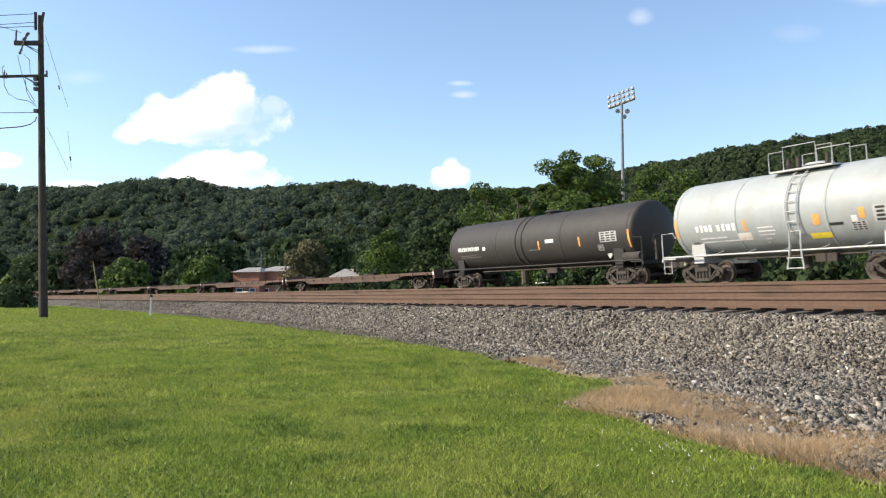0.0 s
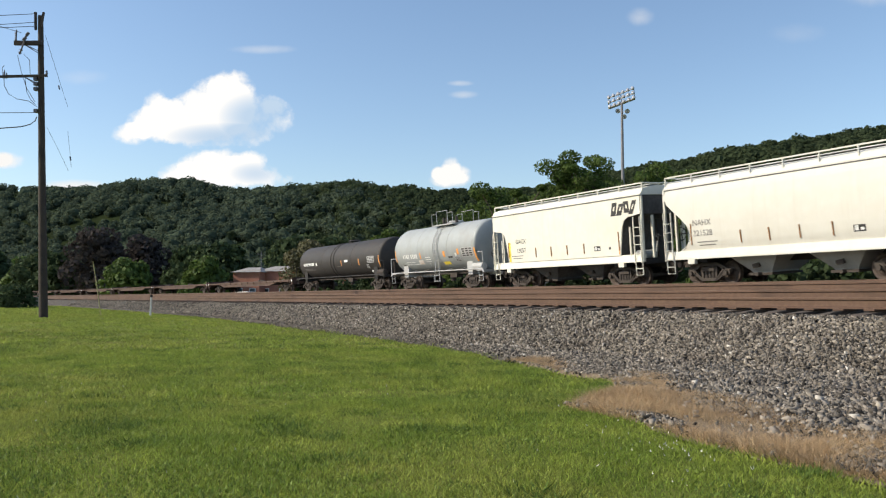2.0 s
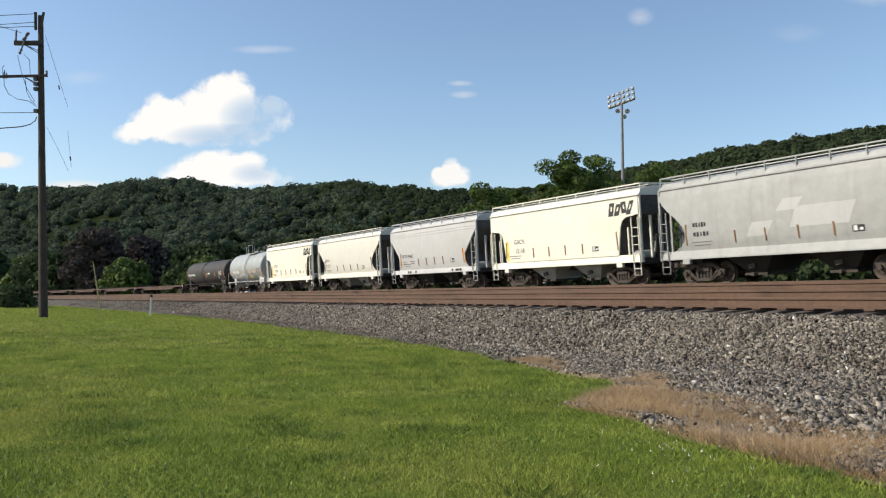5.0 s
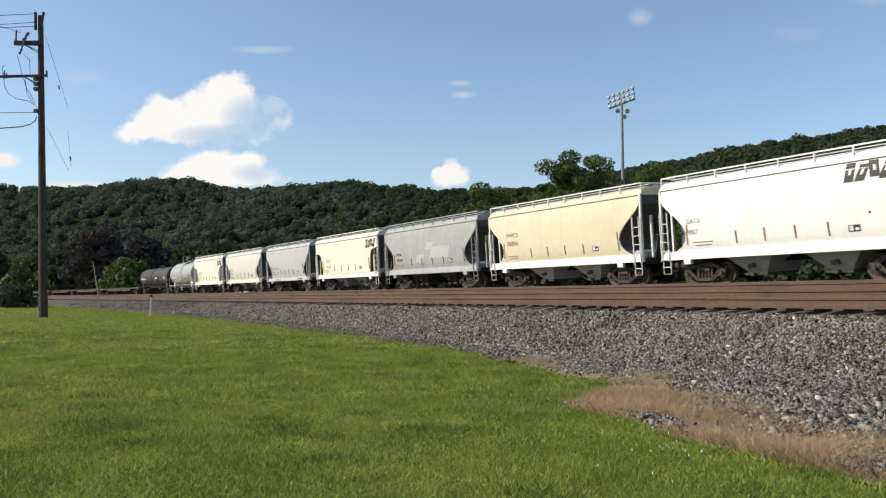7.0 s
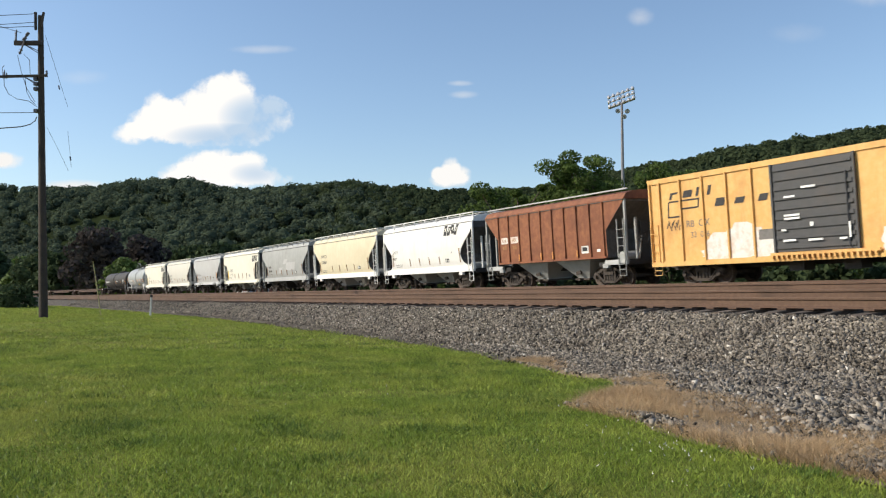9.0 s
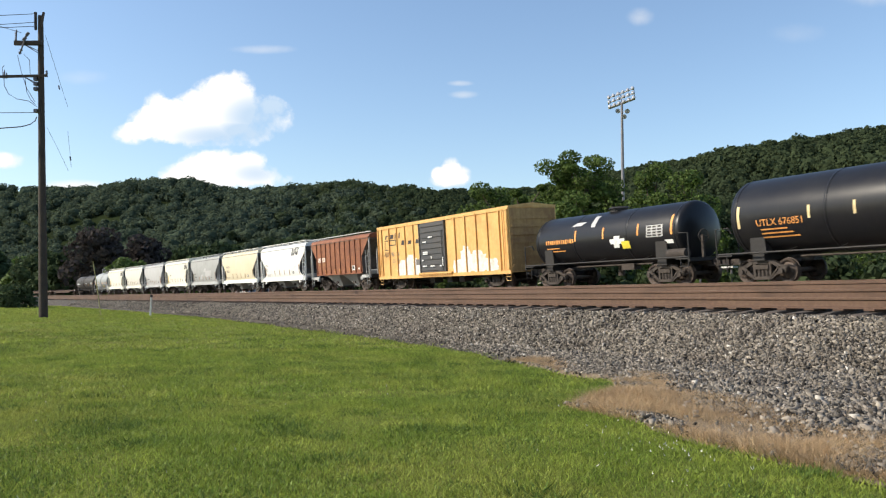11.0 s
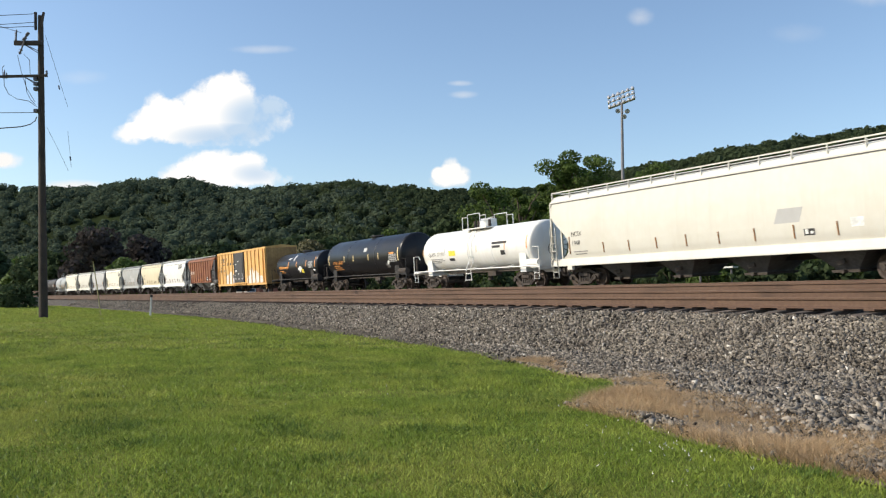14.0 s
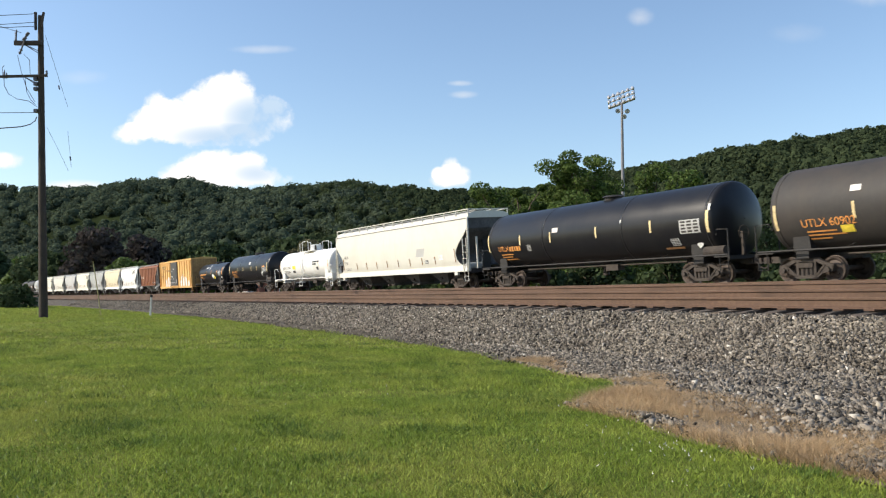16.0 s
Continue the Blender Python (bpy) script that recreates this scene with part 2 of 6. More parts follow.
def stones(name, spots, sizes, material, seed):
    rng = np.random.default_rng(seed)
    # a double pyramid, shaken, gives sharp broken stone
    cv = np.array([[1, 0, 0], [-1, 0, 0], [0, 1, 0], [0, -1, 0], [0, 0, 1], [0, 0, -1]], float)
    cf = np.array([[0, 2, 4], [2, 1, 4], [1, 3, 4], [3, 0, 4], [2, 0, 5], [1, 2, 5], [3, 1, 5], [0, 3, 5]])
    n = len(spots)
    v = cv[None] * 0.8 + rng.uniform(-0.42, 0.42, (n, 6, 3))
    v *= rng.uniform(0.5, 1.4, (n, 1, 3)) * sizes[:, None, None]
    v = np.einsum("nij,nkj->nki", rotations(rng, n), v) + spots[:, None, :]
    me = bpy.data.meshes.new(name)
    nv, nf = n * 6, n * 8
    me.vertices.add(nv)
    me.vertices.foreach_set("co", v.astype(np.float32).ravel())
    idx = (cf[None] + (np.arange(n) * 6)[:, None, None]).astype(np.int32).ravel()
    me.loops.add(nf * 3)
    me.loops.foreach_set("vertex_index", idx)
    me.polygons.add(nf)
    me.polygons.foreach_set("loop_start", np.arange(nf, dtype=np.int32) * 3)
    me.update()
    me.materials.append(material)
    return new(name, me)


rng = np.random.default_rng(5)
spots, sizes = [], []
for s0, s1, p1, per in ((1.5, 12, 11.35, 1800), (12, 26, 11.35, 1350), (26, 48, 11.3, 620), (48, 100, 11.2, 120)):
    for _ in range(int((s1 - s0) * (p1 - (toe((s0 + s1) / 2) - 0.2)) * per)):
        s = rng.uniform(s0, s1)
        a = toe(s)
        p = rng.uniform(a - 0.1, p1)
        q = (p - a) / rim(s)
        if q < 1.15 and rng.random() > 0.06 + 0.9 * smooth(0.55, 1.15, q + 0.35 * noise.noise((s * 1.1, p * 1.1, 5))):
            continue
        spots.append((*along(s, p), bed_z(s, max(p, a)) + rng.uniform(-0.005, 0.022)))
        sizes.append((0.018 + 0.03 * rng.random() ** 1.8) * (1.0 if s0 < 26 else 1.25))
tagged(stones("ballast_stones", np.array(spots), np.array(sizes), STONE, 1), "broken grey and tan ballast stones lying loose", "stones", kind="stuff")


# ---- grass ----
def blades(name, count, region, length, width, material, seed, dry=False):
    rng = np.random.default_rng(seed)
    out = []
    while len(out) < count:
        q = region(rng)
        if q is None:
            continue
        x, y, z = q
        k = 0.55 + 0.9 * max(0, 0.5 + noise.noise((x * 0.8, y * 0.8, 7)))
        h, w, a, b = length * k * rng.uniform(0.5, 1.3), width * rng.uniform(0.7, 1.3), rng.uniform(0, 6.283), rng.uniform(0, 6.283)
        lean = h * rng.uniform(0.1, 2.2)
        dx, dy = math.cos(a) * w, math.sin(a) * w
        out.append(((x - dx, y - dy, z - 0.01), (x + dx, y + dy, z - 0.01), (x + lean * math.cos(b), y + lean * math.sin(b), z + h)))
    return fast_tris(name, np.array(out).reshape(-1, 3), material)


def lawn_region(y0, y1):
    def pick(rng):
        y = math.sqrt(rng.uniform(y0 * y0, y1 * y1))
        x = rng.uniform(-0.62, 0.62) * y
        p, s = x * math.cos(TH) + y * math.sin(TH), -x * math.sin(TH) + y * math.cos(TH)
        a = toe(s)
        if p > a + 0.22 or (p > a - 0.35 and rng.random() > 0.8 - 1.2 * (p - a + 0.35)):
            return None
        return x, y, lawn_z(s, p)
    return pick


for y0, y1, n, ln, wd, sd in ((4.0, 9, 150000, 0.03, 0.0036, 1), (9, 18, 100000, 0.05, 0.0058, 2), (18, 46, 80000, 0.06, 0.011, 3), (46, 95, 40000, 0.08, 0.022, 4)):
    tagged(blades("lawn_grass", n, lawn_region(y0, y1), ln, wd, BLADE, sd), "short bright green mown grass", "grass", kind="stuff")


def clover_leaf_region(rng):
    """Patches of low broad leaves in the near lawn."""
    y = math.sqrt(rng.uniform(16, 15 * 15))
    x = rng.uniform(-0.62, 0.62) * y
    p, s = x * math.cos(TH) + y * math.sin(TH), -x * math.sin(TH) + y * math.cos(TH)
    if p > toe(s) - 0.15 or noise.noise((x * 0.9, y * 0.7, 13)) + 0.6 * noise.noise((x * 3.1, y * 2.6, 4)) < rng.uniform(0.0, 0.35):
        return None
    return x, y, lawn_z(s, p) + rng.uniform(0.004, 0.02)


CLOVER = mat("clover_leaves", (0.16, 0.225, 0.04), (0.11, 0.16, 0.03), (0.24, 0.3, 0.065), fine=2, coarse=0.5, rough=0.55, bump=0, vary=0.5, island=True, spec=0.2, translucent=0.25)
tagged(blades("clover_leaves", 60000, clover_leaf_region, 0.012, 0.007, CLOVER, 51), "low broad clover leaves in patches in the lawn", "clover", kind="stuff")


def dry_region(rng):
    s = rng.uniform(0.5, 12)
    q = rng.uniform(-0.1, 1.25)
    p = toe(s) + q * rim(s)
    k = noise.noise((s * 0.8, p * 1.3, 2)) + 0.25 * smooth(8.5, 6, s)
    if k < rng.uniform(-0.15, 0.25) or rng.random() > rim(s):
        return None
    return (*along(s, p), max(lawn_z(s, p), bed_z(s, max(p, toe(s))) - 0.02))


tagged(blades("dry_grass", 85000, dry_region, 0.085, 0.0026, DRY, 8), "straw-coloured dead grass along the stones", "grass", kind="stuff")


def dirt(name, material):
    """Dead thatch and dirt between lawn and stones."""
    verts, faces, n = [], [], 7
    rows = [0.4 + 0.3 * i for i in range(38)]
    for s in rows:
        w = (rim(s) + 0.15) * smooth(0.2, 1.5, s) + 0.05
        for j in range(n):
            p = toe(s) - 0.12 + w * j / (n - 1) + 0.05 * noise.noise((s * 2, j * 0.7, 1))
            z = max(lawn_z(s, p), bed_z(s, max(p, toe(s)))) + 0.018
            if j in (0, n - 1):
                z -= 0.05
            verts.append((*along(s, p), z))
    for i in range(len(rows) - 1):
        for j in range(n - 1):
            faces.append((i * n + j, i * n + j + 1, (i + 1) * n + j + 1, (i + 1) * n + j))
    return raw(name, verts, faces, material)


THATCH = mat("dry_thatch", (0.2, 0.15, 0.1), (0.1, 0.085, 0.068), (0.31, 0.245, 0.165), fine=30, coarse=3.5, rough=1, bump=0.8, bump_scale=60, dist=0.02, spec=0.1)
tagged(dirt("dirt_strip", THATCH), "strip of dry dirt and dead thatch beside the stones", "dirt", kind="structure")
rng = np.random.default_rng(21)
sp, sz = [], []
while len(sp) < 9000:
    s = rng.uniform(1, 11)
    p = toe(s) + rim(s) * rng.uniform(0.0, 1.2)
    if noise.noise((s * 0.8, p * 1.2, 9)) > 0.05:
        sp.append((*along(s, p), max(lawn_z(s, p), bed_z(s, max(p, toe(s)))) + 0.02))
        sz.append(rng.uniform(0.012, 0.032))
tagged(stones("scattered_stones", np.array(sp), np.array(sz), STONE, 2), "small grey stones spilled into the dry grass", "stones", kind="stuff")
sp, sz = [], []
for _ in range(420):
    s = 1.5 + 32 * rng.random() ** 1.3
    p = rng.uniform(toe(s) + 0.4, 11.1)
    sp.append((*along(s, p), bed_z(s, p) + 0.03))
    sz.append(rng.uniform(0.02, 0.045))
PALE = mat("pale_stone", (0.5, 0.46, 0.4), (0.36, 0.32, 0.27), fine=12, coarse=2, rough=0.85, bump=0.2, vary=0.3, island=True)
tagged(stones("pale_stones", np.array(sp), np.array(sz), PALE, 3), "pale limestone pieces among the ballast", "stones", kind="stuff")


def clover_region(rng):
    x, y = rng.normal(1.6, 0.35), rng.normal(6.0, 0.5)
    if rng.random() < 0.35:
        y = math.sqrt(rng.uniform(20, 120))
        x = rng.uniform(-0.6, 0.3) * y
    p, s = x * math.cos(TH) + y * math.sin(TH), -x * math.sin(TH) + y * math.cos(TH)
    return None if p > toe(s) - 0.1 else (x, y, lawn_z(s, p) + 0.035)


tagged(blades("clover_flowers", 110, clover_region, 0.01, 0.0045, mat("clover_petals", (0.7, 0.68, 0.6), fine=20, coarse=3, rough=0.8, bump=0), 31), "tiny white clover flowers in the lawn", "flowers", kind="stuff")


def weed_region(rng):
    """Clumps of broad-leaved weeds and longer tufts in the lawn."""
    i = int(rng.integers(0, 420))
    spot = np.random.default_rng(900 + i)
    y = math.sqrt(spot.uniform(18, 26 * 26))
    x = spot.uniform(-0.62, 0.62) * y
    r = spot.uniform(0.06, 0.28)
    x, y = x + rng.normal(0, r), y + rng.normal(0, r)
    p, s = x * math.cos(TH) + y * math.sin(TH), -x * math.sin(TH) + y * math.cos(TH)
    return None if p > toe(s) - 0.1 else (x, y, lawn_z(s, p))


WEED = mat("lawn_weeds", (0.10, 0.155, 0.03), (0.07, 0.12, 0.025), (0.16, 0.21, 0.045), fine=3, coarse=0.7, rough=0.7, bump=0, vary=0.4, island=True, spec=0.2, translucent=0.25)
tagged(blades("lawn_weeds", 30000, weed_region, 0.05, 0.008, WEED, 41), "darker clumps of weeds in the lawn", "weeds", kind="stuff")

# ---- far hills with woods ----
RIDGE = [(-47, 0.137, 900), (-35, 0.138, 900), (-28.5, 0.1375, 860), (-24, 0.1385, 820), (-21, 0.143, 780), (-17.5, 0.1445, 740), (-15, 0.136, 720), (-13, 0.1345, 700), (-9.6, 0.14, 680),
         (-6.5, 0.146, 650), (-3.3, 0.139, 620), (-1, 0.1345, 600), (2.6, 0.138, 580), (6.5, 0.142, 560), (12, 0.162, 520), (16, 0.173, 500), (20, 0.191, 470), (24, 0.205, 450), (28.5, 0.222, 430), (36, 0.23, 420), (47, 0.23, 420)]


def ridge(az):
    for (a0, h0, d0), (a1, h1, d1) in zip(RIDGE, RIDGE[1:]):
        if az <= a1:
            k = smooth(a0, a1, az)
            return h0 + (h1 - h0) * k + 0.0015 + 0.003 * smooth(12, 4, az), d0 + (d1 - d0) * k
    return RIDGE[-1][1:]


def hill_at(az, v):
    """Point of the hill: v 0 at the foot, 1 on the ridge, beyond 1 behind it."""
    h, d = ridge(az)
    foot = d * 0.42
    y = foot + (d - foot) * v
    top = h * d - 6
    f = smooth(0, 1, v * 0.98) * 0.55 + 0.45 * min(v, 1) if v <= 1 else 1 - 0.5 * (v - 1)
    x = y * math.tan(radians(az))
    gully = 15 * noise.noise((x / 85, y / 260, 4)) * min(1, v * 2) * (1 - 0.75 * max(0, min(1, v * 3 - 2)))
    return Vector((x, y, max(0.3, top * f + gully)))


verts, faces = [], []
AZ = [-47 + i * 0.8 for i in range(118)]
VS = [i / 16 for i in range(17)] + [1.15, 1.4]
for az in AZ:
    for v in VS:
        verts.append(hill_at(az, v) - Vector((0, 0, 2.5)))
n = len(VS)
for i in range(len(AZ) - 1):
    for j in range(n - 1):
        faces.append((i * n + j, (i + 1) * n + j, (i + 1) * n + j + 1, i * n + j + 1))
tagged(raw("hillside", verts, faces, SOIL), "steep wooded hillside across the valley", "hill", kind="structure")


def leaf_quads(rng, centre, radii, count, size, squash=0.75, outer=0.55, jitter=0.7):
    """Leaf clumps, small bent quads, in the shell of an ellipsoid."""
    d = rng.normal(size=(count, 3))
    d /= np.linalg.norm(d, axis=1)[:, None]
    r = rng.uniform(outer, 1.0, count) ** 0.6
    c = centre + d * r[:, None] * radii
    nrm = d + rng.normal(size=(count, 3)) * jitter
    nrm /= np.linalg.norm(nrm, axis=1)[:, None]
    t = np.cross(nrm, rng.normal(size=(count, 3)))
    t /= np.linalg.norm(t, axis=1)[:, None] + 1e-9
    b = np.cross(nrm, t)
    s = size * rng.uniform(0.6, 1.4, count)[:, None]
    q = np.stack([c - t * s - b * s * squash, c + t * s * 0.8 - b * s, c + t * s + b * s * squash, c - t * s * 0.7 + b * s], 1)
    return q.reshape(-1, 3)


def crowns(name, centres, radii, material, seed):
    """Many tree crowns: lumpy balls of foliage, joined."""
    rng = np.random.default_rng(seed)
    v0, f0 = ico_fine()
    n, k = len(centres), len(v0)
    lump = 1 + 0.16 * rng.normal(size=(n, k, 1)) * 0.8
    v = v0[None] * lump * radii[:, None, :]
    v = np.einsum("nij,nkj->nki", turn_z(rng, n), v) + centres[:, None, :]
    me = bpy.data.meshes.new(name)
    me.vertices.add(n * k)
    me.vertices.foreach_set("co", v.astype(np.float32).ravel())
    idx = (f0[None] + (np.arange(n) * k)[:, None, None]).astype(np.int32).ravel()
    nf = n * len(f0)
    me.loops.add(nf * 3)
    me.loops.foreach_set("vertex_index", idx)
    me.polygons.add(nf)
    me.polygons.foreach_set("loop_start", np.arange(nf, dtype=np.int32) * 3)
    me.polygons.foreach_set("use_smooth", np.ones(nf, dtype=bool))
    me.update()
    me.materials.append(material)
    return new(name, me)


def ico_fine():
    bm = bmesh.new()
    bmesh.ops.create_icosphere(bm, subdivisions=1, radius=1)
    v = np.array([x.co[:] for x in bm.verts])
    f = np.array([[x.index for x in q.verts] for q in bm.faces])
    bm.free()
    return v, f


def turn_z(rng, n):
    a = rng.uniform(0, 6.283, n)
    m = np.zeros((n, 3, 3))
    m[:, 0, 0], m[:, 0, 1], m[:, 1, 0], m[:, 1, 1], m[:, 2, 2] = np.cos(a), -np.sin(a), np.sin(a), np.cos(a), 1
    return m


rng = np.random.default_rng(11)
stands = {name: ([], [], []) for name in ("near", "far")}
for ia in range(142):
    for iv in range(30):
        az, v = -42 + 0.6 * (ia + rng.uniform(-0.7, 0.7)), 0.0 + 0.036 * (iv + rng.uniform(-0.6, 0.6))
        c = np.array(hill_at(az, max(0, v)))
        size = rng.uniform(2.6, 6.4) * (0.8 if v > 0.92 else 1) * (1.1 if az < -5 else 0.9)
        rad = np.array((size, size, size * rng.uniform(0.7, 1.05)))
        # the farther left-hand trees take the hazed leaves
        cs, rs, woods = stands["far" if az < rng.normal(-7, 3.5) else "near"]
        cs.append(c)
        rs.append(rad * 0.8)
        for lx, ly, lz, k in [(0, 0, 0, 1.0)] + [(rng.uniform(-0.7, 0.7), rng.uniform(-0.7, 0.7), rng.uniform(-0.2, 0.45), rng.uniform(0.35, 0.6)) for _ in range(2)]:
            woods.append(leaf_quads(rng, c + rad * (lx, ly, lz), rad * k, int(95 * k), 0.62, outer=0.8, jitter=0.5))
for stand, leaves, seed in (("near", FOREST, 12), ("far", HAZEFOREST, 13)):
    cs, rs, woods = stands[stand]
    tint = "dense dark green" if stand == "near" else "dense haze-paled bluish green"
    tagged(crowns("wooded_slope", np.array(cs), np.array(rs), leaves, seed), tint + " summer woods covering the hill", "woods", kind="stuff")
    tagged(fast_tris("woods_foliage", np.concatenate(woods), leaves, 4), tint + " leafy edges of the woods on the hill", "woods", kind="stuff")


# ---- trees ----
def tube(bm, path, radii, sides=8):
    rings = []
    for i, (p, r) in enumerate(zip(path, radii)):
        d = (path[min(i + 1, len(path) - 1)] - path[max(i - 1, 0)]).normalized()
        x = d.orthogonal().normalized()
        y = d.cross(x)
        rings.append([bm.verts.new(p + (x * math.cos(a) + y * math.sin(a)) * r) for a in [6.2832 * k / sides for k in range(sides)]])
    for a, b in zip(rings, rings[1:]):
        for k in range(sides):
            bm.faces.new((a[k], a[(k + 1) % sides], b[(k + 1) % sides], b[k]))
    bm.faces.new(rings[-1])
    bm.faces.new(rings[0][::-1])


def tree(x, y, z, height, width, leaves, seed, label, lobes=14, count=2400, size=0.2, low=0.25, open_crown=0.5, name="tree", category="tree", spreading=False):
    rng = np.random.default_rng(seed)
    root = tagged(new(name), label, category, group="trees beyond the tracks")
    root.matrix_basis = Matrix.Translation((x, y, z))
    bm = bmesh.new()
    tr = 0.022 * height + 0.05
    top = Vector((rng.uniform(-0.1, 0.1) * height, rng.uniform(-0.1, 0.1) * height, height * 0.8))
    tube(bm, [Vector((0, 0, -0.3)), top * 0.3, top * 0.65 + Vector((0.1, 0, 0)), top], [tr * 1.3, tr, tr * 0.6, tr * 0.15])
    quads = []
    for i in range(lobes):
        f = low + (1 - low) * ((i + 0.5) / lobes)
        spread = width * 0.5 * math.sin(math.pi * min(0.96, 0.2 + 0.75 * (f - low) / (1 - low))) ** 0.7
        a = i * 2.4 + rng.uniform(-0.5, 0.5)
        rr = spread * rng.uniform(0.35, 0.75)
        c = Vector((math.cos(a) * rr, math.sin(a) * rr, height * f * rng.uniform(0.88, 1.0)))
        k = rng.uniform(0.24, 0.38) * width * (1.1 - 0.45 * f)
        if spreading:
            # broad crown of flat clumps, widest near the top
            q = (i + 0.5) / lobes
            rr = width * 0.44 * math.sqrt(rng.uniform(0.02, 1)) * (0.75 + 0.25 * q)
            c = Vector((math.cos(a) * rr, math.sin(a) * rr, height * (0.5 + 0.44 * q) - 0.1 * rr))
            k = rng.uniform(0.13, 0.21) * width
        base = top * min(0.9, f * 0.75)
        tube(bm, [base, base.lerp(c, 0.5) + Vector((0, 0, 0.04 * height)), c], [tr * 0.4, tr * 0.25, tr * 0.08], 5)
        quads.append(leaf_quads(rng, np.array(c), np.array((k, k, k * (0.62 if spreading else 0.75))), count // lobes, size, outer=open_crown))
    part("trunk", bm, BARK, root)
    crown = fast_tris("crown", np.concatenate(quads), leaves, 4)
    crown.parent = root
    return root


G = "leafy green tree in full summer leaf"
DG = "dark green shaded tree in full leaf"
TREES = [  # x, y, height, width, leaves, label, lobes, open
    (12.4, 94, 13.6, 8.0, LEAF, G, 16, 0.4), (14.5, 90, 17.6, 7.4, LEAF, "tall spreading green tree standing above the others", 30, 0.35), (9.4, 91, 14.4, 4.2, LEAF, "tall thin green tree standing above the others", 9, 0.35),
    (9.4, 96, 12.6, 7.5, LEAF, G, 12, 0.4), (17.8, 88, 14.2, 7.0, LEAF, G, 14, 0.5), (21.6, 84, 14.6, 6.5, LEAF, G, 14, 0.5),
    (6.0, 100, 15.2, 9.0, LEAF, G, 14, 0.5), (24.6, 82, 13.4, 7.5, LEAF, G, 14, 0.5), (12.5, 82, 11.5, 7.5, LEAF, G, 14, 0.5),
    (27.5, 86, 12.0, 8.5, LEAFDARK, DG, 14, 0.5), (33.0, 84, 10.5, 9.0, LEAFDARK, DG, 14, 0.5), (39, 80, 9.5, 9.0, LEAF, G, 14, 0.5), (45, 78, 9.0, 9, LEAFDARK, DG, 14, 0.5),
    (2.5, 108, 11.5, 9.5, LEAFDARK, DG, 14, 0.5), (-1.5, 112, 10.0, 9.0, LEAFDARK, DG, 14, 0.5),
    (-6.2, 88, 7.8, 5.8, LEAF, "bushy bright green tree beside the road", 14, 0.5), (-9.5, 118, 9.2, 9.0, LEAFDARK, DG, 14, 0.5),
    (-16.3, 96, 7.4, 6.2, mat("olive_leaves", (0.105, 0.098, 0.045), fine=1.2, coarse=0.3, rough=0.8, bump=0, vary=0.35, island=True, translucent=0.25), "thin brownish olive tree beside the houses", 12, 0.4),
    (-22, 160, 12.0, 12, LEAFDARK, DG, 14, 0.5), (-31, 165, 12.0, 13, LEAFDARK, DG, 14, 0.5),
    (-38.5, 132, 6.4, 7.5, LEAF, "rounded bright green tree behind the railway", 14, 0.55), (-43, 150, 7.6, 7, LEAFDARK, DG, 14, 0.5), (-48, 170, 12.0, 12, LEAFDARK, DG, 14, 0.5),
    (-70, 181, 8.5, 10.5, LEAF, "rounded bright green tree behind the railway", 16, 0.55), (-91, 215, 18.5, 17, LEAFRED, "large dark copper-leaved tree", 18, 0.6), (-84, 230, 17.5, 15, LEAFRED, "large dark copper-leaved tree", 18, 0.6),
    (-112, 240, 13.5, 14, LEAFDARK, DG, 14, 0.5), (-128, 260, 14.5, 15, LEAFDARK, DG, 14, 0.5), (-172, 335, 16.0, 15.0, LEAF, G, 16, 0.5), (-150, 300, 15, 16, LEAFDARK, DG, 14, 0.5),
    (-195, 350, 20, 20, LEAFDARK, DG, 14, 0.5), (-62, 200, 13, 14, LEAFDARK, DG, 14, 0.5), (-72, 235, 14, 14, LEAFDARK, DG, 14, 0.5), (-55, 210, 13, 14, LEAFDARK, DG, 14, 0.5)]
for i, (x, y, h, w, lf, lb, lo, oc) in enumerate(TREES):
    tall = lb.startswith("tall")
    tree(x, y, 0.4, h, w, lf, 100 + i, lb, lo, 17000 if tall else 6000 if y < 105 else 3000, y * (0.001 if tall else 0.0013 if y < 105 else 0.0021), 0.16, oc, spreading=tall)
# bushes behind the last track; mostly dark leaves, painting in the shade under the cars
rnd = random.Random(3)
for i in range(34):
    s = -6 + i * 2.9 + rnd.uniform(-1, 1)
    x, y = along(s, 32.6 + rnd.uniform(-0.3, 2.2))
    tree(x, y, 0.4, rnd.uniform(1.8, 3.4), rnd.uniform(2.6, 3.8), LEAF if i % 9 == 4 else LEAFDARK, 300 + i, "low dense green bush beside the railway", 9, 900, 0.12, 0.12, 0.5, "bush", "bush")
tree(-40.9, 78, 0.15, 2.0, 4.2, LEAFDARK, 401, "clipped dark green hedge bush on the lawn", 16, 2600, 0.1, 0.05, 0.6, "bush", "bush")
tree(-43.6, 79, 0.15, 1.9, 4.2, LEAFDARK, 402, "clipped dark green hedge bush on the lawn", 16, 2600, 0.1, 0.05, 0.6, "bush", "bush")


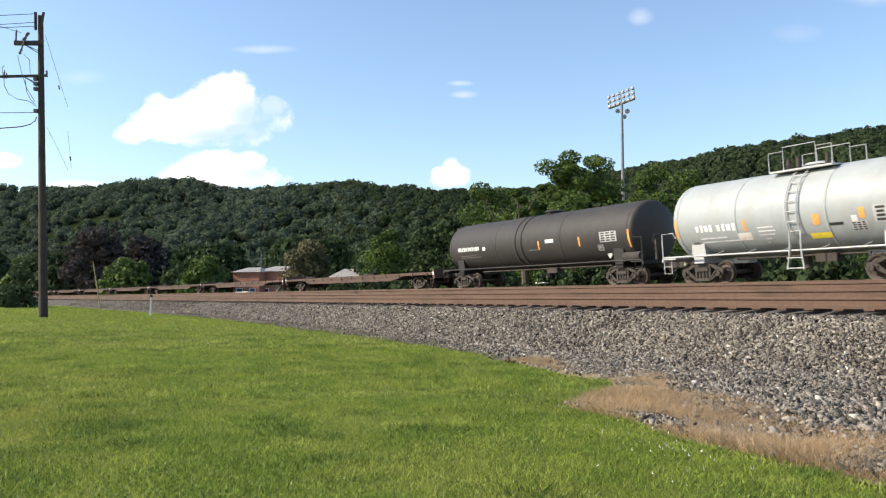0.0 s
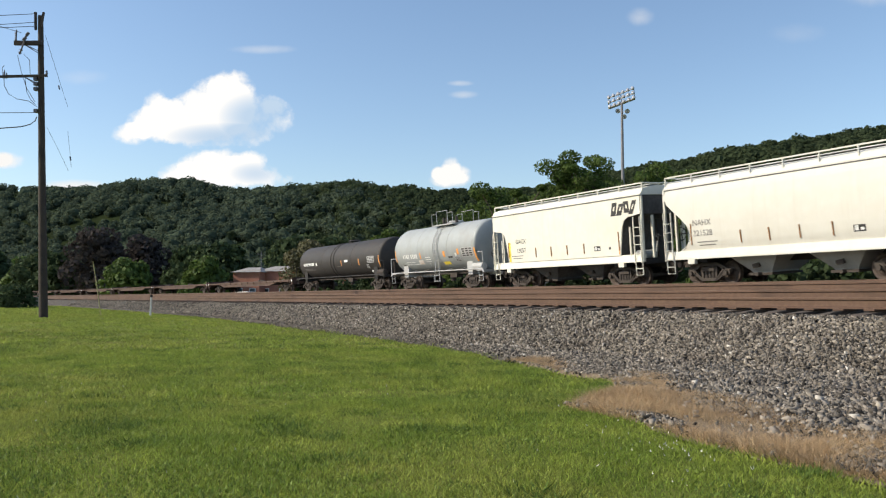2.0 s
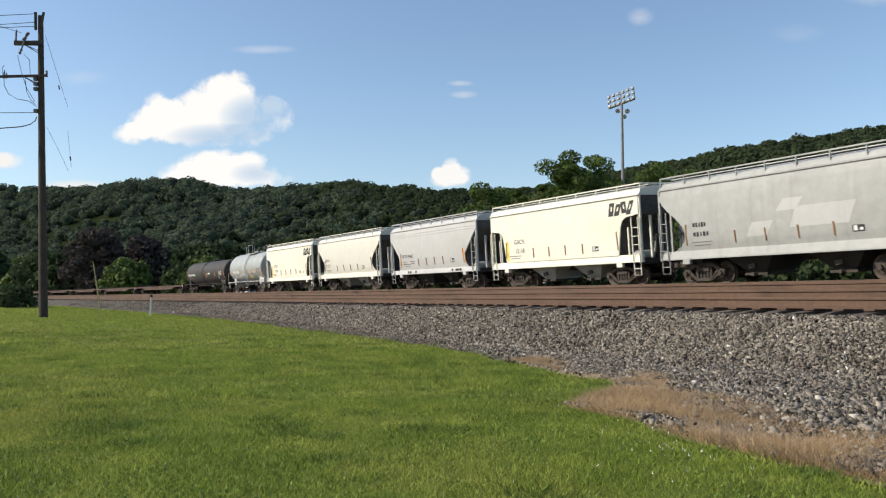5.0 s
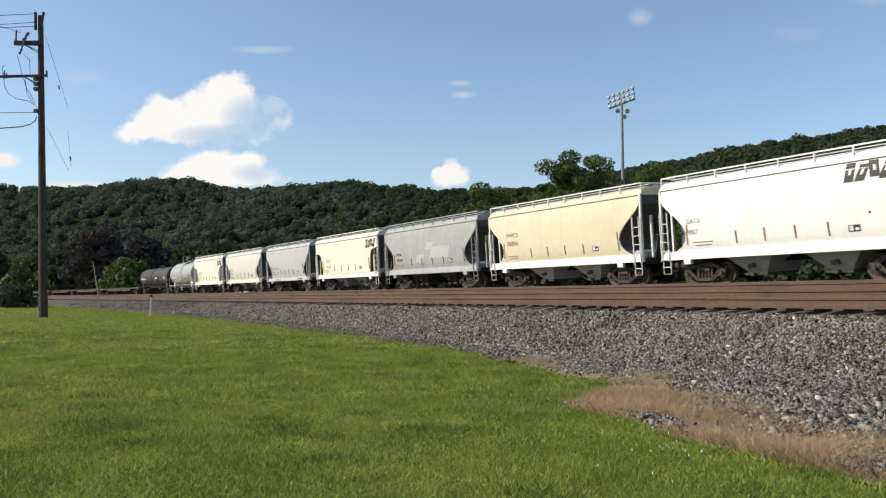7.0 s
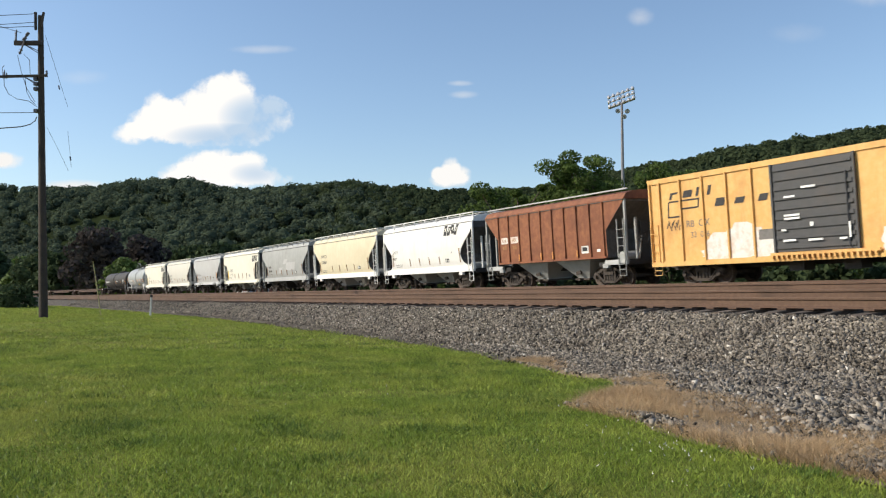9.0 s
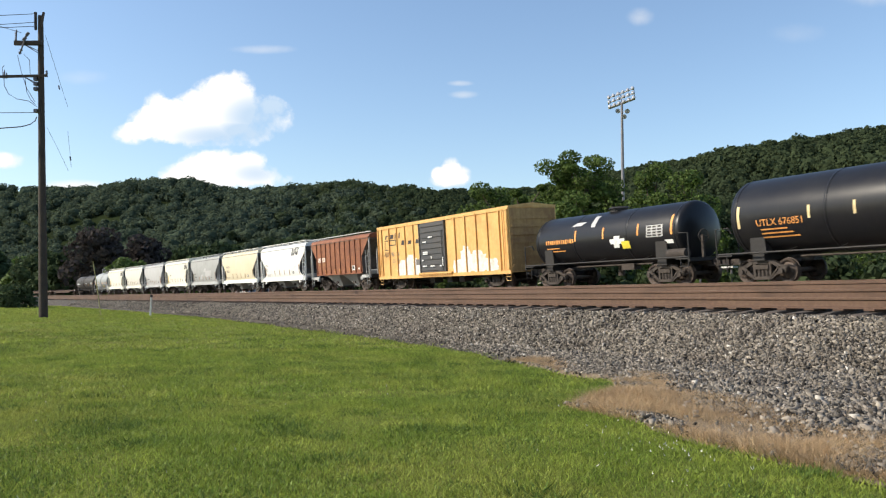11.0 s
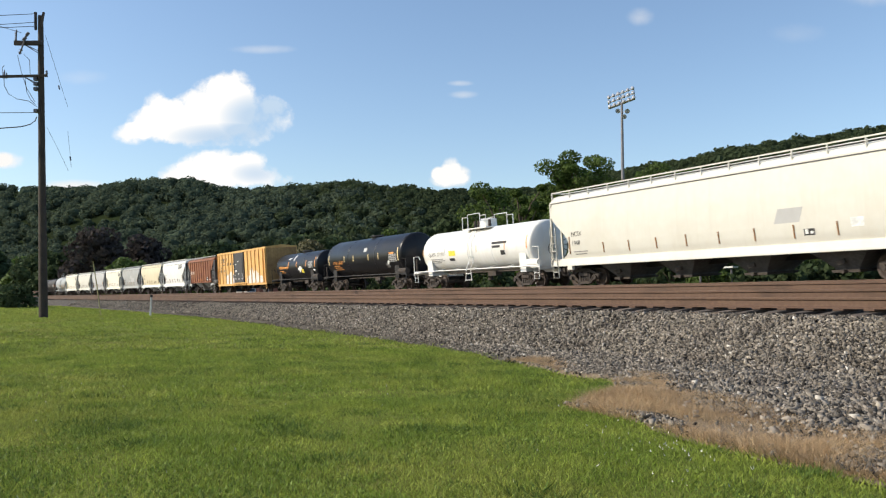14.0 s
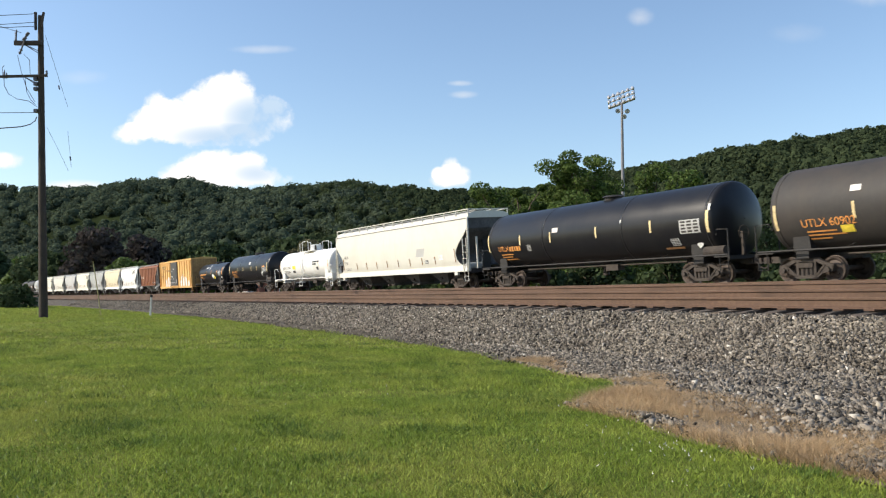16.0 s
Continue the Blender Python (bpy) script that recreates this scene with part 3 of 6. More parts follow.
# ---- train: materials ----
TRUCK = mat("truck_cast_steel", (0.046, 0.036, 0.03), (0.026, 0.021, 0.018), (0.08, 0.063, 0.05), fine=14, coarse=2.5, rough=0.85, bump=0.4)
WHEEL = mat("wheel_steel", (0.075, 0.055, 0.045), (0.04, 0.03, 0.026), (0.12, 0.09, 0.07), fine=16, coarse=4, rough=0.7, metal=0.3, bump=0.2)
UNDER = mat("underframe_black", (0.02, 0.018, 0.017), (0.035, 0.027, 0.022), (0.03, 0.028, 0.027), fine=10, coarse=1.5, rough=0.7, bump=0.3)
SILVER = mat("aluminium_grating", (0.5, 0.5, 0.49), fine=30, coarse=3, rough=0.5, metal=0.5, bump=0.1)
CREAM = mat("cream_paint", (0.755, 0.72, 0.605), (0.69, 0.645, 0.52), (0.77, 0.745, 0.65), fine=3, coarse=0.5, rough=0.55, bump=0.03, streak=(0.7, 0.655, 0.535))
IVORY = mat("ivory_paint", (0.63, 0.605, 0.53), (0.59, 0.56, 0.48), (0.65, 0.63, 0.56), fine=3, coarse=0.35, rough=0.55, bump=0.03, streak=(0.59, 0.555, 0.475))
TAN = mat("tan_paint", (0.67, 0.59, 0.41), (0.6, 0.52, 0.35), (0.7, 0.63, 0.46), fine=3, coarse=0.5, rough=0.55, bump=0.03, streak=(0.6, 0.52, 0.36))
GREYP = mat("grey_paint", (0.46, 0.455, 0.445), (0.41, 0.4, 0.385), (0.49, 0.49, 0.48), fine=3, coarse=0.5, rough=0.55, bump=0.03, streak=(0.42, 0.41, 0.385))
GREYD = mat("weathered_grey_paint", (0.35, 0.355, 0.34), (0.29, 0.29, 0.275), (0.4, 0.4, 0.385), fine=3, coarse=0.6, rough=0.6, bump=0.04, streak=(0.28, 0.28, 0.265))
WHITEP = mat("white_paint", (0.79, 0.78, 0.74), (0.7, 0.67, 0.6), (0.8, 0.79, 0.76), fine=3, coarse=0.6, rough=0.45, bump=0.03, streak=(0.73, 0.69, 0.61))
BROWNP = mat("oxide_brown_paint", (0.215, 0.074, 0.034), (0.135, 0.048, 0.026), (0.31, 0.122, 0.05), fine=4, coarse=0.9, rough=0.75, bump=0.1, streak=(0.15, 0.052, 0.028))
# box car ends: a darker, browner yellow than the sides
BROWNEND = mat("brownish_yellow_paint", (0.40, 0.23, 0.085), (0.26, 0.13, 0.055), (0.5, 0.31, 0.12), fine=4, coarse=0.9, rough=0.75, bump=0.15, streak=(0.25, 0.12, 0.05))
YELLOWP = mat("faded_yellow_paint", (0.70, 0.40, 0.125), (0.55, 0.28, 0.09), (0.74, 0.47, 0.18), fine=4, coarse=0.7, rough=0.65, bump=0.1, streak=(0.55, 0.3, 0.1))
BLACKP = mat("black_tank_paint", (0.012, 0.012, 0.014), (0.019, 0.018, 0.018), (0.015, 0.015, 0.017), fine=4, coarse=0.6, rough=0.33, bump=0.04, streak=(0.02, 0.019, 0.019), spec=0.3)
DUSTBLACK = mat("dusty_black_tank_paint", (0.04, 0.036, 0.034), (0.06, 0.05, 0.043), (0.048, 0.044, 0.04), fine=4, coarse=0.7, rough=0.6, bump=0.08, streak=(0.055, 0.047, 0.04), spec=0.3)
GREYTANK = mat("pale_grey_tank_paint", (0.34, 0.36, 0.355), (0.29, 0.295, 0.28), (0.37, 0.39, 0.385), fine=3, coarse=0.6, rough=0.5, bump=0.05, streak=(0.33, 0.32, 0.29))
DOORGREY = mat("dark_door_paint", (0.06, 0.06, 0.062), (0.09, 0.08, 0.075), fine=5, coarse=1, rough=0.6, bump=0.1)
DECK = mat("weathered_red_deck", (0.085, 0.05, 0.036), (0.05, 0.032, 0.025), (0.13, 0.08, 0.06), fine=6, coarse=1, rough=0.85, bump=0.3)
# dark grey for hopper ends and bays: shade and grime put into the colour
SHADEGRIME = mat("shaded_grimy_sheet", (0.085, 0.08, 0.078), (0.05, 0.047, 0.045), (0.13, 0.125, 0.12), fine=8, coarse=1.2, rough=0.85, bump=0.2, streak=(0.06, 0.055, 0.05))
INKBLACK = mat("black_lettering", (0.03, 0.028, 0.028), fine=10, coarse=2, rough=0.6, bump=0)
INKGREY = mat("faded_lettering", (0.16, 0.15, 0.14), fine=10, coarse=2, rough=0.7, bump=0)
INKWHITE = mat("white_lettering", (0.75, 0.75, 0.72), fine=10, coarse=2, rough=0.6, bump=0)
INKORANGE = mat("orange_lettering", (0.75, 0.32, 0.08), fine=10, coarse=2, rough=0.6, bump=0)
INKYELLOW = mat("yellow_marking", (0.80, 0.62, 0.06), fine=10, coarse=2, rough=0.6, bump=0)
INKBUFF = mat("buff_marking", (0.7, 0.55, 0.28), fine=10, coarse=2, rough=0.6, bump=0)
RUSTMARK = mat("rust_mark", (0.30, 0.15, 0.06), fine=12, coarse=3, rough=0.8, bump=0)
BARE = mat("peeled_primer", (0.72, 0.66, 0.6), (0.6, 0.42, 0.3), (0.76, 0.73, 0.7), fine=6, coarse=2.5, rough=0.75, bump=0.1)


# ---- train: pieces ----
def beam(bm, a, b, w, h=None):
    """A square bar from a to b."""
    a, b, h = Vector(a), Vector(b), h or w
    d = (b - a).normalized()
    up = Vector((0, 0, 1)) if abs(d.z) < 0.95 else Vector((1, 0, 0))
    x = d.cross(up).normalized()
    y = x.cross(d)
    r = [[bm.verts.new(p + x * i * w / 2 + y * j * h / 2) for i, j in ((-1, -1), (1, -1), (1, 1), (-1, 1))] for p in (a, b)]
    for k in range(4):
        bm.faces.new((r[0][k], r[0][(k + 1) % 4], r[1][(k + 1) % 4], r[1][k]))
    bm.faces.new(r[0][::-1])
    bm.faces.new(r[1])


def pipe(bm, pts, r=0.02, sides=6):
    pts = [Vector(p) for p in pts]
    tube(bm, pts, [r] * len(pts), sides)


def block(bm, x0, x1, y0, y1, z0, z1):
    v = [bm.verts.new(q) for q in ((x0, y0, z0), (x1, y0, z0), (x1, y1, z0), (x0, y1, z0), (x0, y0, z1), (x1, y0, z1), (x1, y1, z1), (x0, y1, z1))]
    for f in ((3, 2, 1, 0), (4, 5, 6, 7), (0, 1, 5, 4), (1, 2, 6, 5), (2, 3, 7, 6), (3, 0, 4, 7)):
        bm.faces.new([v[i] for i in f])


def disc(bm, c, r, y0, y1, sides=18):
    rings = [[bm.verts.new((c[0] + r * math.cos(a), y, c[1] + r * math.sin(a))) for a in [6.2832 * k / sides for k in range(sides)]] for y in (y0, y1)]
    for k in range(sides):
        bm.faces.new((rings[0][k], rings[0][(k + 1) % sides], rings[1][(k + 1) % sides], rings[1][k]))
    bm.faces.new(rings[0][::-1])
    bm.faces.new(rings[1])


def truck_mesh():
    bm = bmesh.new()
    for side in (-1, 1):
        y = side * 0.99
        top = [(-1.05, 0.56), (-0.78, 0.62), (-0.42, 0.80), (0.42, 0.80), (0.78, 0.62), (1.05, 0.56)]
        low = [(-0.98, 0.44), (-0.62, 0.40), (-0.36, 0.22), (0.36, 0.22), (0.62, 0.40), (0.98, 0.44)]
        for line, w in ((top, 0.13), (low, 0.11)):
            for a, b in zip(line, line[1:]):
                beam(bm, (a[0], y, a[1]), (b[0], y, b[1]), 0.15, w)
        for x in (-0.34, 0.34):
            beam(bm, (x, y, 0.22), (x, y, 0.8), 0.14, 0.10)
        for x in (-0.17, 0, 0.17):
            bmesh.ops.create_cone(bm, cap_ends=True, segments=10, radius1=0.075, radius2=0.075, depth=0.3, matrix=Matrix.Translation((x, y, 0.40)))
        block(bm, -0.3, 0.3, y - 0.12, y + 0.12, 0.54, 0.70)
        for x in (-0.864, 0.864):
            block(bm, x - 0.16, x + 0.16, y - 0.1, y + 0.1, 0.4, 0.6)
            disc(bm, (x, 0.46), 0.095, *sorted((y, y + side * 0.2)), 12)
        beam(bm, (-0.36, y + side * 0.06, 0.25), (-0.75, y + side * 0.1, 0.62), 0.05)
        beam(bm, (0.36, y + side * 0.06, 0.25), (0.75, y + side * 0.1, 0.62), 0.05)
    block(bm, -0.2, 0.2, -1.0, 1.0, 0.56, 0.78)
    block(bm, -0.13, 0.13, -0.25, 0.25, 0.76, 0.95)
    for x in (-0.4, 0.4):
        block(bm, x - 0.06, x + 0.06, -0.95, 0.95, 0.36, 0.46)
    return mesh_of(bm, "truck", TRUCK)


def wheelset_mesh():
    bm = bmesh.new()
    for side in (-1, 1):
        prof = [(0.13, 0.66), (0.13, 0.82), (0.3, 0.745), (0.36, 0.80), (0.43, 0.815), (0.435, 0.70), (0.46, 0.69), (0.46, 0.672), (0.34, 0.67), (0.3, 0.715)]
        n = 28
        rings = [[bm.verts.new((r * math.cos(a), side * y, r * math.sin(a))) for a in [6.2832 * k / n for k in range(n)]] for r, y in prof]
        for a, b in zip(rings, rings[1:] + rings[:1]):
            for k in range(n):
                bm.faces.new((a[k], a[(k + 1) % n], b[(k + 1) % n], b[k]))
        for k in range(4):
            an = k * 1.571 + 0.4
            disc(bm, (0.22 * math.cos(an), 0.22 * math.sin(an)), 0.035, *sorted((side * 0.76, side * 0.80)), 8)
    disc(bm, (0, 0), 0.085, -1.0, 1.0, 12)
    bmesh.ops.recalc_face_normals(bm, faces=bm.faces[:])
    return mesh_of(bm, "wheelset", WHEEL)


TRUCK_ME, WHEEL_ME = truck_mesh(), wheelset_mesh()
WHEELS = []


def trucks(root, xs):
    for x in xs:
        t = new("truck", TRUCK_ME)
        t.parent, t.location = root, (x, 0, 0)
        for dx in (-0.864, 0.864):
            w = new("wheelset", WHEEL_ME)
            w.parent, w.location = t, (dx, 0, 0.46)
            WHEELS.append((w, dx))


def coupler(root, x, d):
    bm = bmesh.new()
    block(bm, *sorted((x - d * 0.4, x + d * 0.35)), -0.16, 0.16, 0.72, 1.0)
    beam(bm, (x + d * 0.3, 0, 0.86), (x + d * 0.62, 0, 0.86), 0.13, 0.16)
    beam(bm, (x + d * 0.62, -0.13, 0.86), (x + d * 0.62, 0.16, 0.86), 0.16, 0.28)
    pipe(bm, [(x + d * 0.2, 0.3, 0.85), (x + d * 0.4, 0.32, 0.6), (x + d * 0.6, 0.25, 0.55)], 0.03)
    part("coupler", bm, TRUCK, root)


def mark(root, name, x, z, w, h, surf, material, lift=0.008, steps=3, slant=0.0, label=""):
    """A painted patch w by h, centred at x, z on the side facing +y."""
    bm = bmesh.new()
    rows = []
    for i in range(steps + 1):
        zz = z - h / 2 + h * i / steps
        dx = slant * (i / steps - 0.5)
        rows.append([bm.verts.new((x + w / 2 - dx, surf(zz) + lift, zz)), bm.verts.new((x - w / 2 - dx, surf(zz) + lift, zz))])
    for a, b in zip(rows, rows[1:]):
        bm.faces.new((a[0], a[1], b[1], b[0]))
    return part(name, bm, material, root, label)


def lettering(root, words, x, z, size, surf, material):
    """Built-in font, reading on the side facing +y; x is where the line begins."""
    cu = bpy.data.curves.new("lettering", "FONT")
    cu.body, cu.size = words, size
    tmp = bpy.data.objects.new("lettering", cu)
    scene.collection.objects.link(tmp)
    me = bpy.data.meshes.new_from_object(tmp.evaluated_get(bpy.context.evaluated_depsgraph_get()))
    bpy.data.objects.remove(tmp)
    bpy.data.curves.remove(cu)
    for v in me.vertices:
        v.co = Vector((x - v.co.x, surf(z + v.co.y) + 0.01, z + v.co.y))
    me.materials.clear()
    me.materials.append(material)
    ob = new("lettering", me)
    ob.parent = root
    return ob


def ladder(root, x, y, z0, z1, material, width=0.42, name="ladder"):
    bm = bmesh.new()
    for dx in (-width / 2, width / 2):
        beam(bm, (x + dx, y, z0), (x + dx, y, z1), 0.055, 0.03)
    n = int((z1 - z0) / 0.36)
    for i in range(n):
        z = z0 + 0.06 + i * 0.36
        pipe(bm, [(x - width / 2, y + 0.01, z), (x + width / 2, y + 0.01, z)], 0.014, 5)
    part(name, bm, material, root)


def step(root, x, y, z0, z1, material):
    bm = bmesh.new()
    pipe(bm, [(x - 0.2, y, z1), (x - 0.2, y, z0), (x + 0.2, y, z0), (x + 0.2, y, z1)], 0.022, 5)
    pipe(bm, [(x - 0.2, y, (z0 + z1) / 2), (x + 0.2, y, (z0 + z1) / 2)], 0.018, 5)
    part("stirrup_step", bm, material, root)


def end_gear(root, x, d, material):
    """Brake wheel, air tank and platform at an end."""
    bm = bmesh.new()
    block(bm, *sorted((x - d * 0.9, x + d * 0.02)), -1.4, 1.4, 1.02, 1.08)
    part("end_platform", bm, UNDER, root)
    bm = bmesh.new()
    n = 20
    pts = [Vector((x + d * 0.06, 0.55 + 0.27 * math.cos(6.2832 * k / n), 2.1 + 0.27 * math.sin(6.2832 * k / n))) for k in range(n + 1)]
    tube(bm, pts, [0.02] * (n + 1), 5)
    for k in range(3):
        pipe(bm, [(x + d * 0.06, 0.55, 2.1), tuple(pts[k * 7])], 0.014, 5)
    pipe(bm, [(x - d * 0.3, 0.55, 2.1), (x + d * 0.06, 0.55, 2.1)], 0.03)
    part("brake_wheel", bm, UNDER, root)
    for y in (-0.9, 0.9):
        bm = bmesh.new()
        beam(bm, (x - d * 0.05, y, 1.05), (x - d * 0.05, y, 3.0), 0.09)
        part("end_post", bm, material, root)


CUTS = {  # how far the side is cut back from the end at each height
    "notch": [(1.36, 1.42), (2.6, 1.2), (2.85, 1.08), (3.0, 0.82), (3.05, 0.3), (3.06, 0.06)],
    "round": [(1.36, 0.75), (1.5, 1.05), (1.75, 1.3), (2.05, 1.4), (2.35, 1.27), (2.7, 0.93), (3.0, 0.55), (3.3, 0.2), (3.5, 0.06)],
    "slope": [(1.3, 1.08), (1.45, 1.22), (1.7, 1.32), (2.1, 1.28), (3.3, 0.13), (3.4, 0.06)],
    "ribbed": [(1.3, 1.22), (2.55, 1.22), (3.65, 0.1), (3.7, 0.06)]}


def hopper(length, paint, label, style="notch", bays=2, top=4.28, gear=None, trim=None):
    """Covered hopper car, its sides cut away over the trucks."""
    root = tagged(new("covered_hopper_car"), label, "freight car", group="freight train cars")
    hx, trim = length / 2, trim or paint
    eave, cut, ribbed = top - 0.42, CUTS[style], style == "ribbed"
    if style in ("round", "slope"):
        bow = [(cut[0][0], 1.45), (1.6, 1.515), (2.0, 1.56), (2.6, 1.58), (3.2, 1.56), (3.6, 1.52), (eave, 1.46)]
    else:
        bow = [(cut[0][0], 1.54), (2.0, 1.56), (3.2, 1.56), (eave, 1.54)]

    def table(rows, z):
        for (z0, a), (z1, b) in zip(rows, rows[1:]):
            if z <= z1:
                return a + (b - a) * max(0, z - z0) / (z1 - z0)
        return rows[-1][1]

    def surf(z):
        return table(bow, z)
    heights = sorted({z for z, _ in cut} | {z for z, _ in bow})
    bm = bmesh.new()
    rings = []
    for z in heights:
        y, o = surf(z), table(cut, z)
        rings.append([bm.verts.new(q) for q in ((hx - o, y, z), (-hx + o, y, z), (-hx + o, -y, z), (hx - o, -y, z))])
    for a, b in zip(rings, rings[1:]):
        for k in range(4):
            bm.faces.new((a[k], b[k], b[(k + 1) % 4], a[(k + 1) % 4]))
    bm.faces.new(rings[0])
    bm.faces.new(rings[-1][::-1])
    bmesh.ops.recalc_face_normals(bm, faces=bm.faces[:])
    for e in bm.edges:
        e.smooth = e.calc_face_angle(0) < 0.5
    wall = part("side_wall", bm, paint, root)
    # end faces get the darker grey: shade between the cars painted on
    wall.data.materials.append(SHADEGRIME)
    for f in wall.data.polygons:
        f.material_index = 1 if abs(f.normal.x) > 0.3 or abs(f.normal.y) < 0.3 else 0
        f.use_smooth = True
    # rolled lip round the opening at each end
    if not ribbed:
        for d in (1, -1):
            bm = bmesh.new()
            pipe(bm, [(d * (hx - table(cut, z)), surf(z) - 0.01, z) for z, _ in cut[:-1]], 0.03, 6)
            part("opening_lip", bm, paint, root)
    # roof
    we = surf(eave) + 0.02
    prof = [(we, eave), (we, eave + 0.05), (we - 0.06, eave + 0.07), (we - 0.17, eave + 0.25), (1.0, eave + 0.36), (0.5, eave + 0.4)]
    prof = prof + [(-y, z) for y, z in prof[::-1]]
    bm = bmesh.new()
    rr = [[bm.verts.new((x, y, z)) for y, z in prof] for x in (-hx, hx)]
    for k in range(len(prof) - 1):
        bm.faces.new((rr[0][k], rr[0][k + 1], rr[1][k + 1], rr[1][k]))
    bm.faces.new(rr[0])
    bm.faces.new(rr[1][::-1])
    bm.faces.new((rr[0][0], rr[1][0], rr[1][-1], rr[0][-1]))
    bmesh.ops.recalc_face_normals(bm, faces=bm.faces[:])
    part("roof", bm, paint, root)
    # dark line along the seam under each roof edge
    for side in (1, -1):
        bm = bmesh.new()
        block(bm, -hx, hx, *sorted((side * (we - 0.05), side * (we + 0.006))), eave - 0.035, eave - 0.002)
        part("eave_seam", bm, SHADEGRIME, root)
    if style == "slope":
        for dz in (0.28, 0.42):
            bm = bmesh.new()
            block(bm, -hx + 0.1, hx - 0.1, surf(eave - dz) - 0.02, surf(eave - dz) + 0.015, eave - dz, eave - dz + 0.03)
            part("roof_seam", bm, paint, root)
    if ribbed:
        bm = bmesh.new()
        for side in (1, -1):
            beam(bm, (-hx, side * 1.3, top + 0.03), (hx, side * 1.3, top + 0.03), 0.08, 0.06)
        part("roof_rail", bm, GREYP, root)
    else:
        bm = bmesh.new()
        for side in (1, -1):
            beam(bm, (-hx + 0.05, side * 1.36, top + 0.08), (hx - 0.05, side * 1.36, top + 0.08), 0.05)
            n = round(length / 1.35)
            for i in range(n + 1):
                x = -hx + 0.05 + (length - 0.1) * i / n
                beam(bm, (x, side * 1.36, eave + 0.15), (x, side * 1.36, top + 0.08), 0.06, 0.035)
        for x in (-hx + 0.05, hx - 0.05):
            beam(bm, (x, -1.36, top + 0.08), (x, 1.36, top + 0.08), 0.05)
        part("roof_railing", bm, trim, root)
        bm = bmesh.new()
        for y in (-0.55, 0.55):
            block(bm, -hx + 0.1, hx - 0.1, y - 0.3, y + 0.3, top + 0.02, top + 0.05)
        part("running_board", bm, SILVER, root)
        for i in range(max(2, bays + 1)):
            bm = bmesh.new()
            x = -hx + length * (i + 0.5) / max(2, bays + 1)
            block(bm, x - 0.75, x + 0.75, -0.24, 0.24, top - 0.04, top + 0.12)
            part("roof_hatch", bm, paint, root)
    # deep sloping sill along the side; stubs at the ends on the ribbed car
    z1 = cut[0][0] + 0.015
    for side in (1, -1):
        for x0, x1 in ((-hx, hx),) if not ribbed else ((-hx, -hx + 1.45), (hx - 1.45, hx)):
            zt, zb = (z1, 1.04) if not ribbed else (1.2, 0.98)
            bm = bmesh.new()
            v = [[bm.verts.new((x, side * y, z)) for y, z in ((1.40, zt), (1.5, zt), (1.575, zb + 0.05), (1.575, zb), (1.40, zb))] for x in (x0, x1)]
            for k in range(5):
                bm.faces.new((v[0][k], v[0][(k + 1) % 5], v[1][(k + 1) % 5], v[1][k]))
            bm.faces.new(v[0][::-1])
            bm.faces.new(v[1])
            bmesh.ops.recalc_face_normals(bm, faces=bm.faces[:])
            part("side_sill", bm, trim, root)
        for d in (1, -1):
            bm = bmesh.new()
            beam(bm, (d * (hx - 0.04), side * 1.5, 1.05), (d * (hx - 0.04), side * 1.47, eave), 0.09)
            part("corner_post", bm, trim, root)
            bm = bmesh.new()
            block(bm, *sorted((d * (hx - 1.55), d * (hx - 1.2))), *sorted((side * 1.44, side * 1.585)), 0.86, 1.05)
            part("jack_pad", bm, trim, root)
            if style == "notch":
                bm = bmesh.new()
                beam(bm, (d * (hx - 0.78), side * 1.5, 1.3), (d * (hx - 0.78), side * 1.5, 2.55), 0.06)
                part("stanchion", bm, trim, root)
    bm = bmesh.new()
    block(bm, -hx - 0.1, hx + 0.1, -0.2, 0.2, 0.8, 1.12)
    part("centre_sill", bm, UNDER, root)
    for d in (1, -1):
        for name, box in (("end_sill", (d * (hx - 0.08), d * hx, -1.45, 1.45, 0.95, 1.2)), ("bolster", (d * (hx - 2.0), d * (hx - 1.6), -1.4, 1.4, 0.92, 1.117)),
                          ("end_floor", (d * (hx - 1.3), d * (hx - 0.1), -1.35, 1.35, 1.06, 1.124)), ("slope_post", (d * (hx - 0.56), d * (hx - 0.44), -0.25, 0.25, 1.12, 2.85))):
            bm = bmesh.new()
            block(bm, *sorted(box[:2]), *box[2:])
            part(name, bm, UNDER, root)
    # air tank and valve gear in the open end
    bm = bmesh.new()
    bmesh.ops.create_cone(bm, cap_ends=True, segments=14, radius1=0.2, radius2=0.2, depth=0.9, matrix=pose(-hx + 0.62, 0.8, 1.35, 90, 0, 0))
    beam(bm, (-hx + 0.55, 0.35, 1.1), (-hx + 0.3, 0.35, 2.2), 0.05)
    part("air_reservoir", bm, GREYD, root)
    for i in range(bays):
        w = (length - 4.6) / bays
        x, wt = -w * bays / 2 + w * (i + 0.5), min(w * 0.47, 1.3)
        bm = bmesh.new()
        bb = [[bm.verts.new((x + sx * a, sy * b, z)) for sx, sy in ((-1, -1), (1, -1), (1, 1), (-1, 1))] for a, b, z in ((0.42, 0.72, 0.40), (0.44, 0.76, 0.48), (wt, 1.4, 1.3 if not ribbed else 1.31))]
        for a, b in zip(bb, bb[1:]):
            for k in range(4):
                bm.faces.new((a[k], a[(k + 1) % 4], b[(k + 1) % 4], b[k]))
        bm.faces.new(bb[0][::-1])
        bm.faces.new(bb[-1])
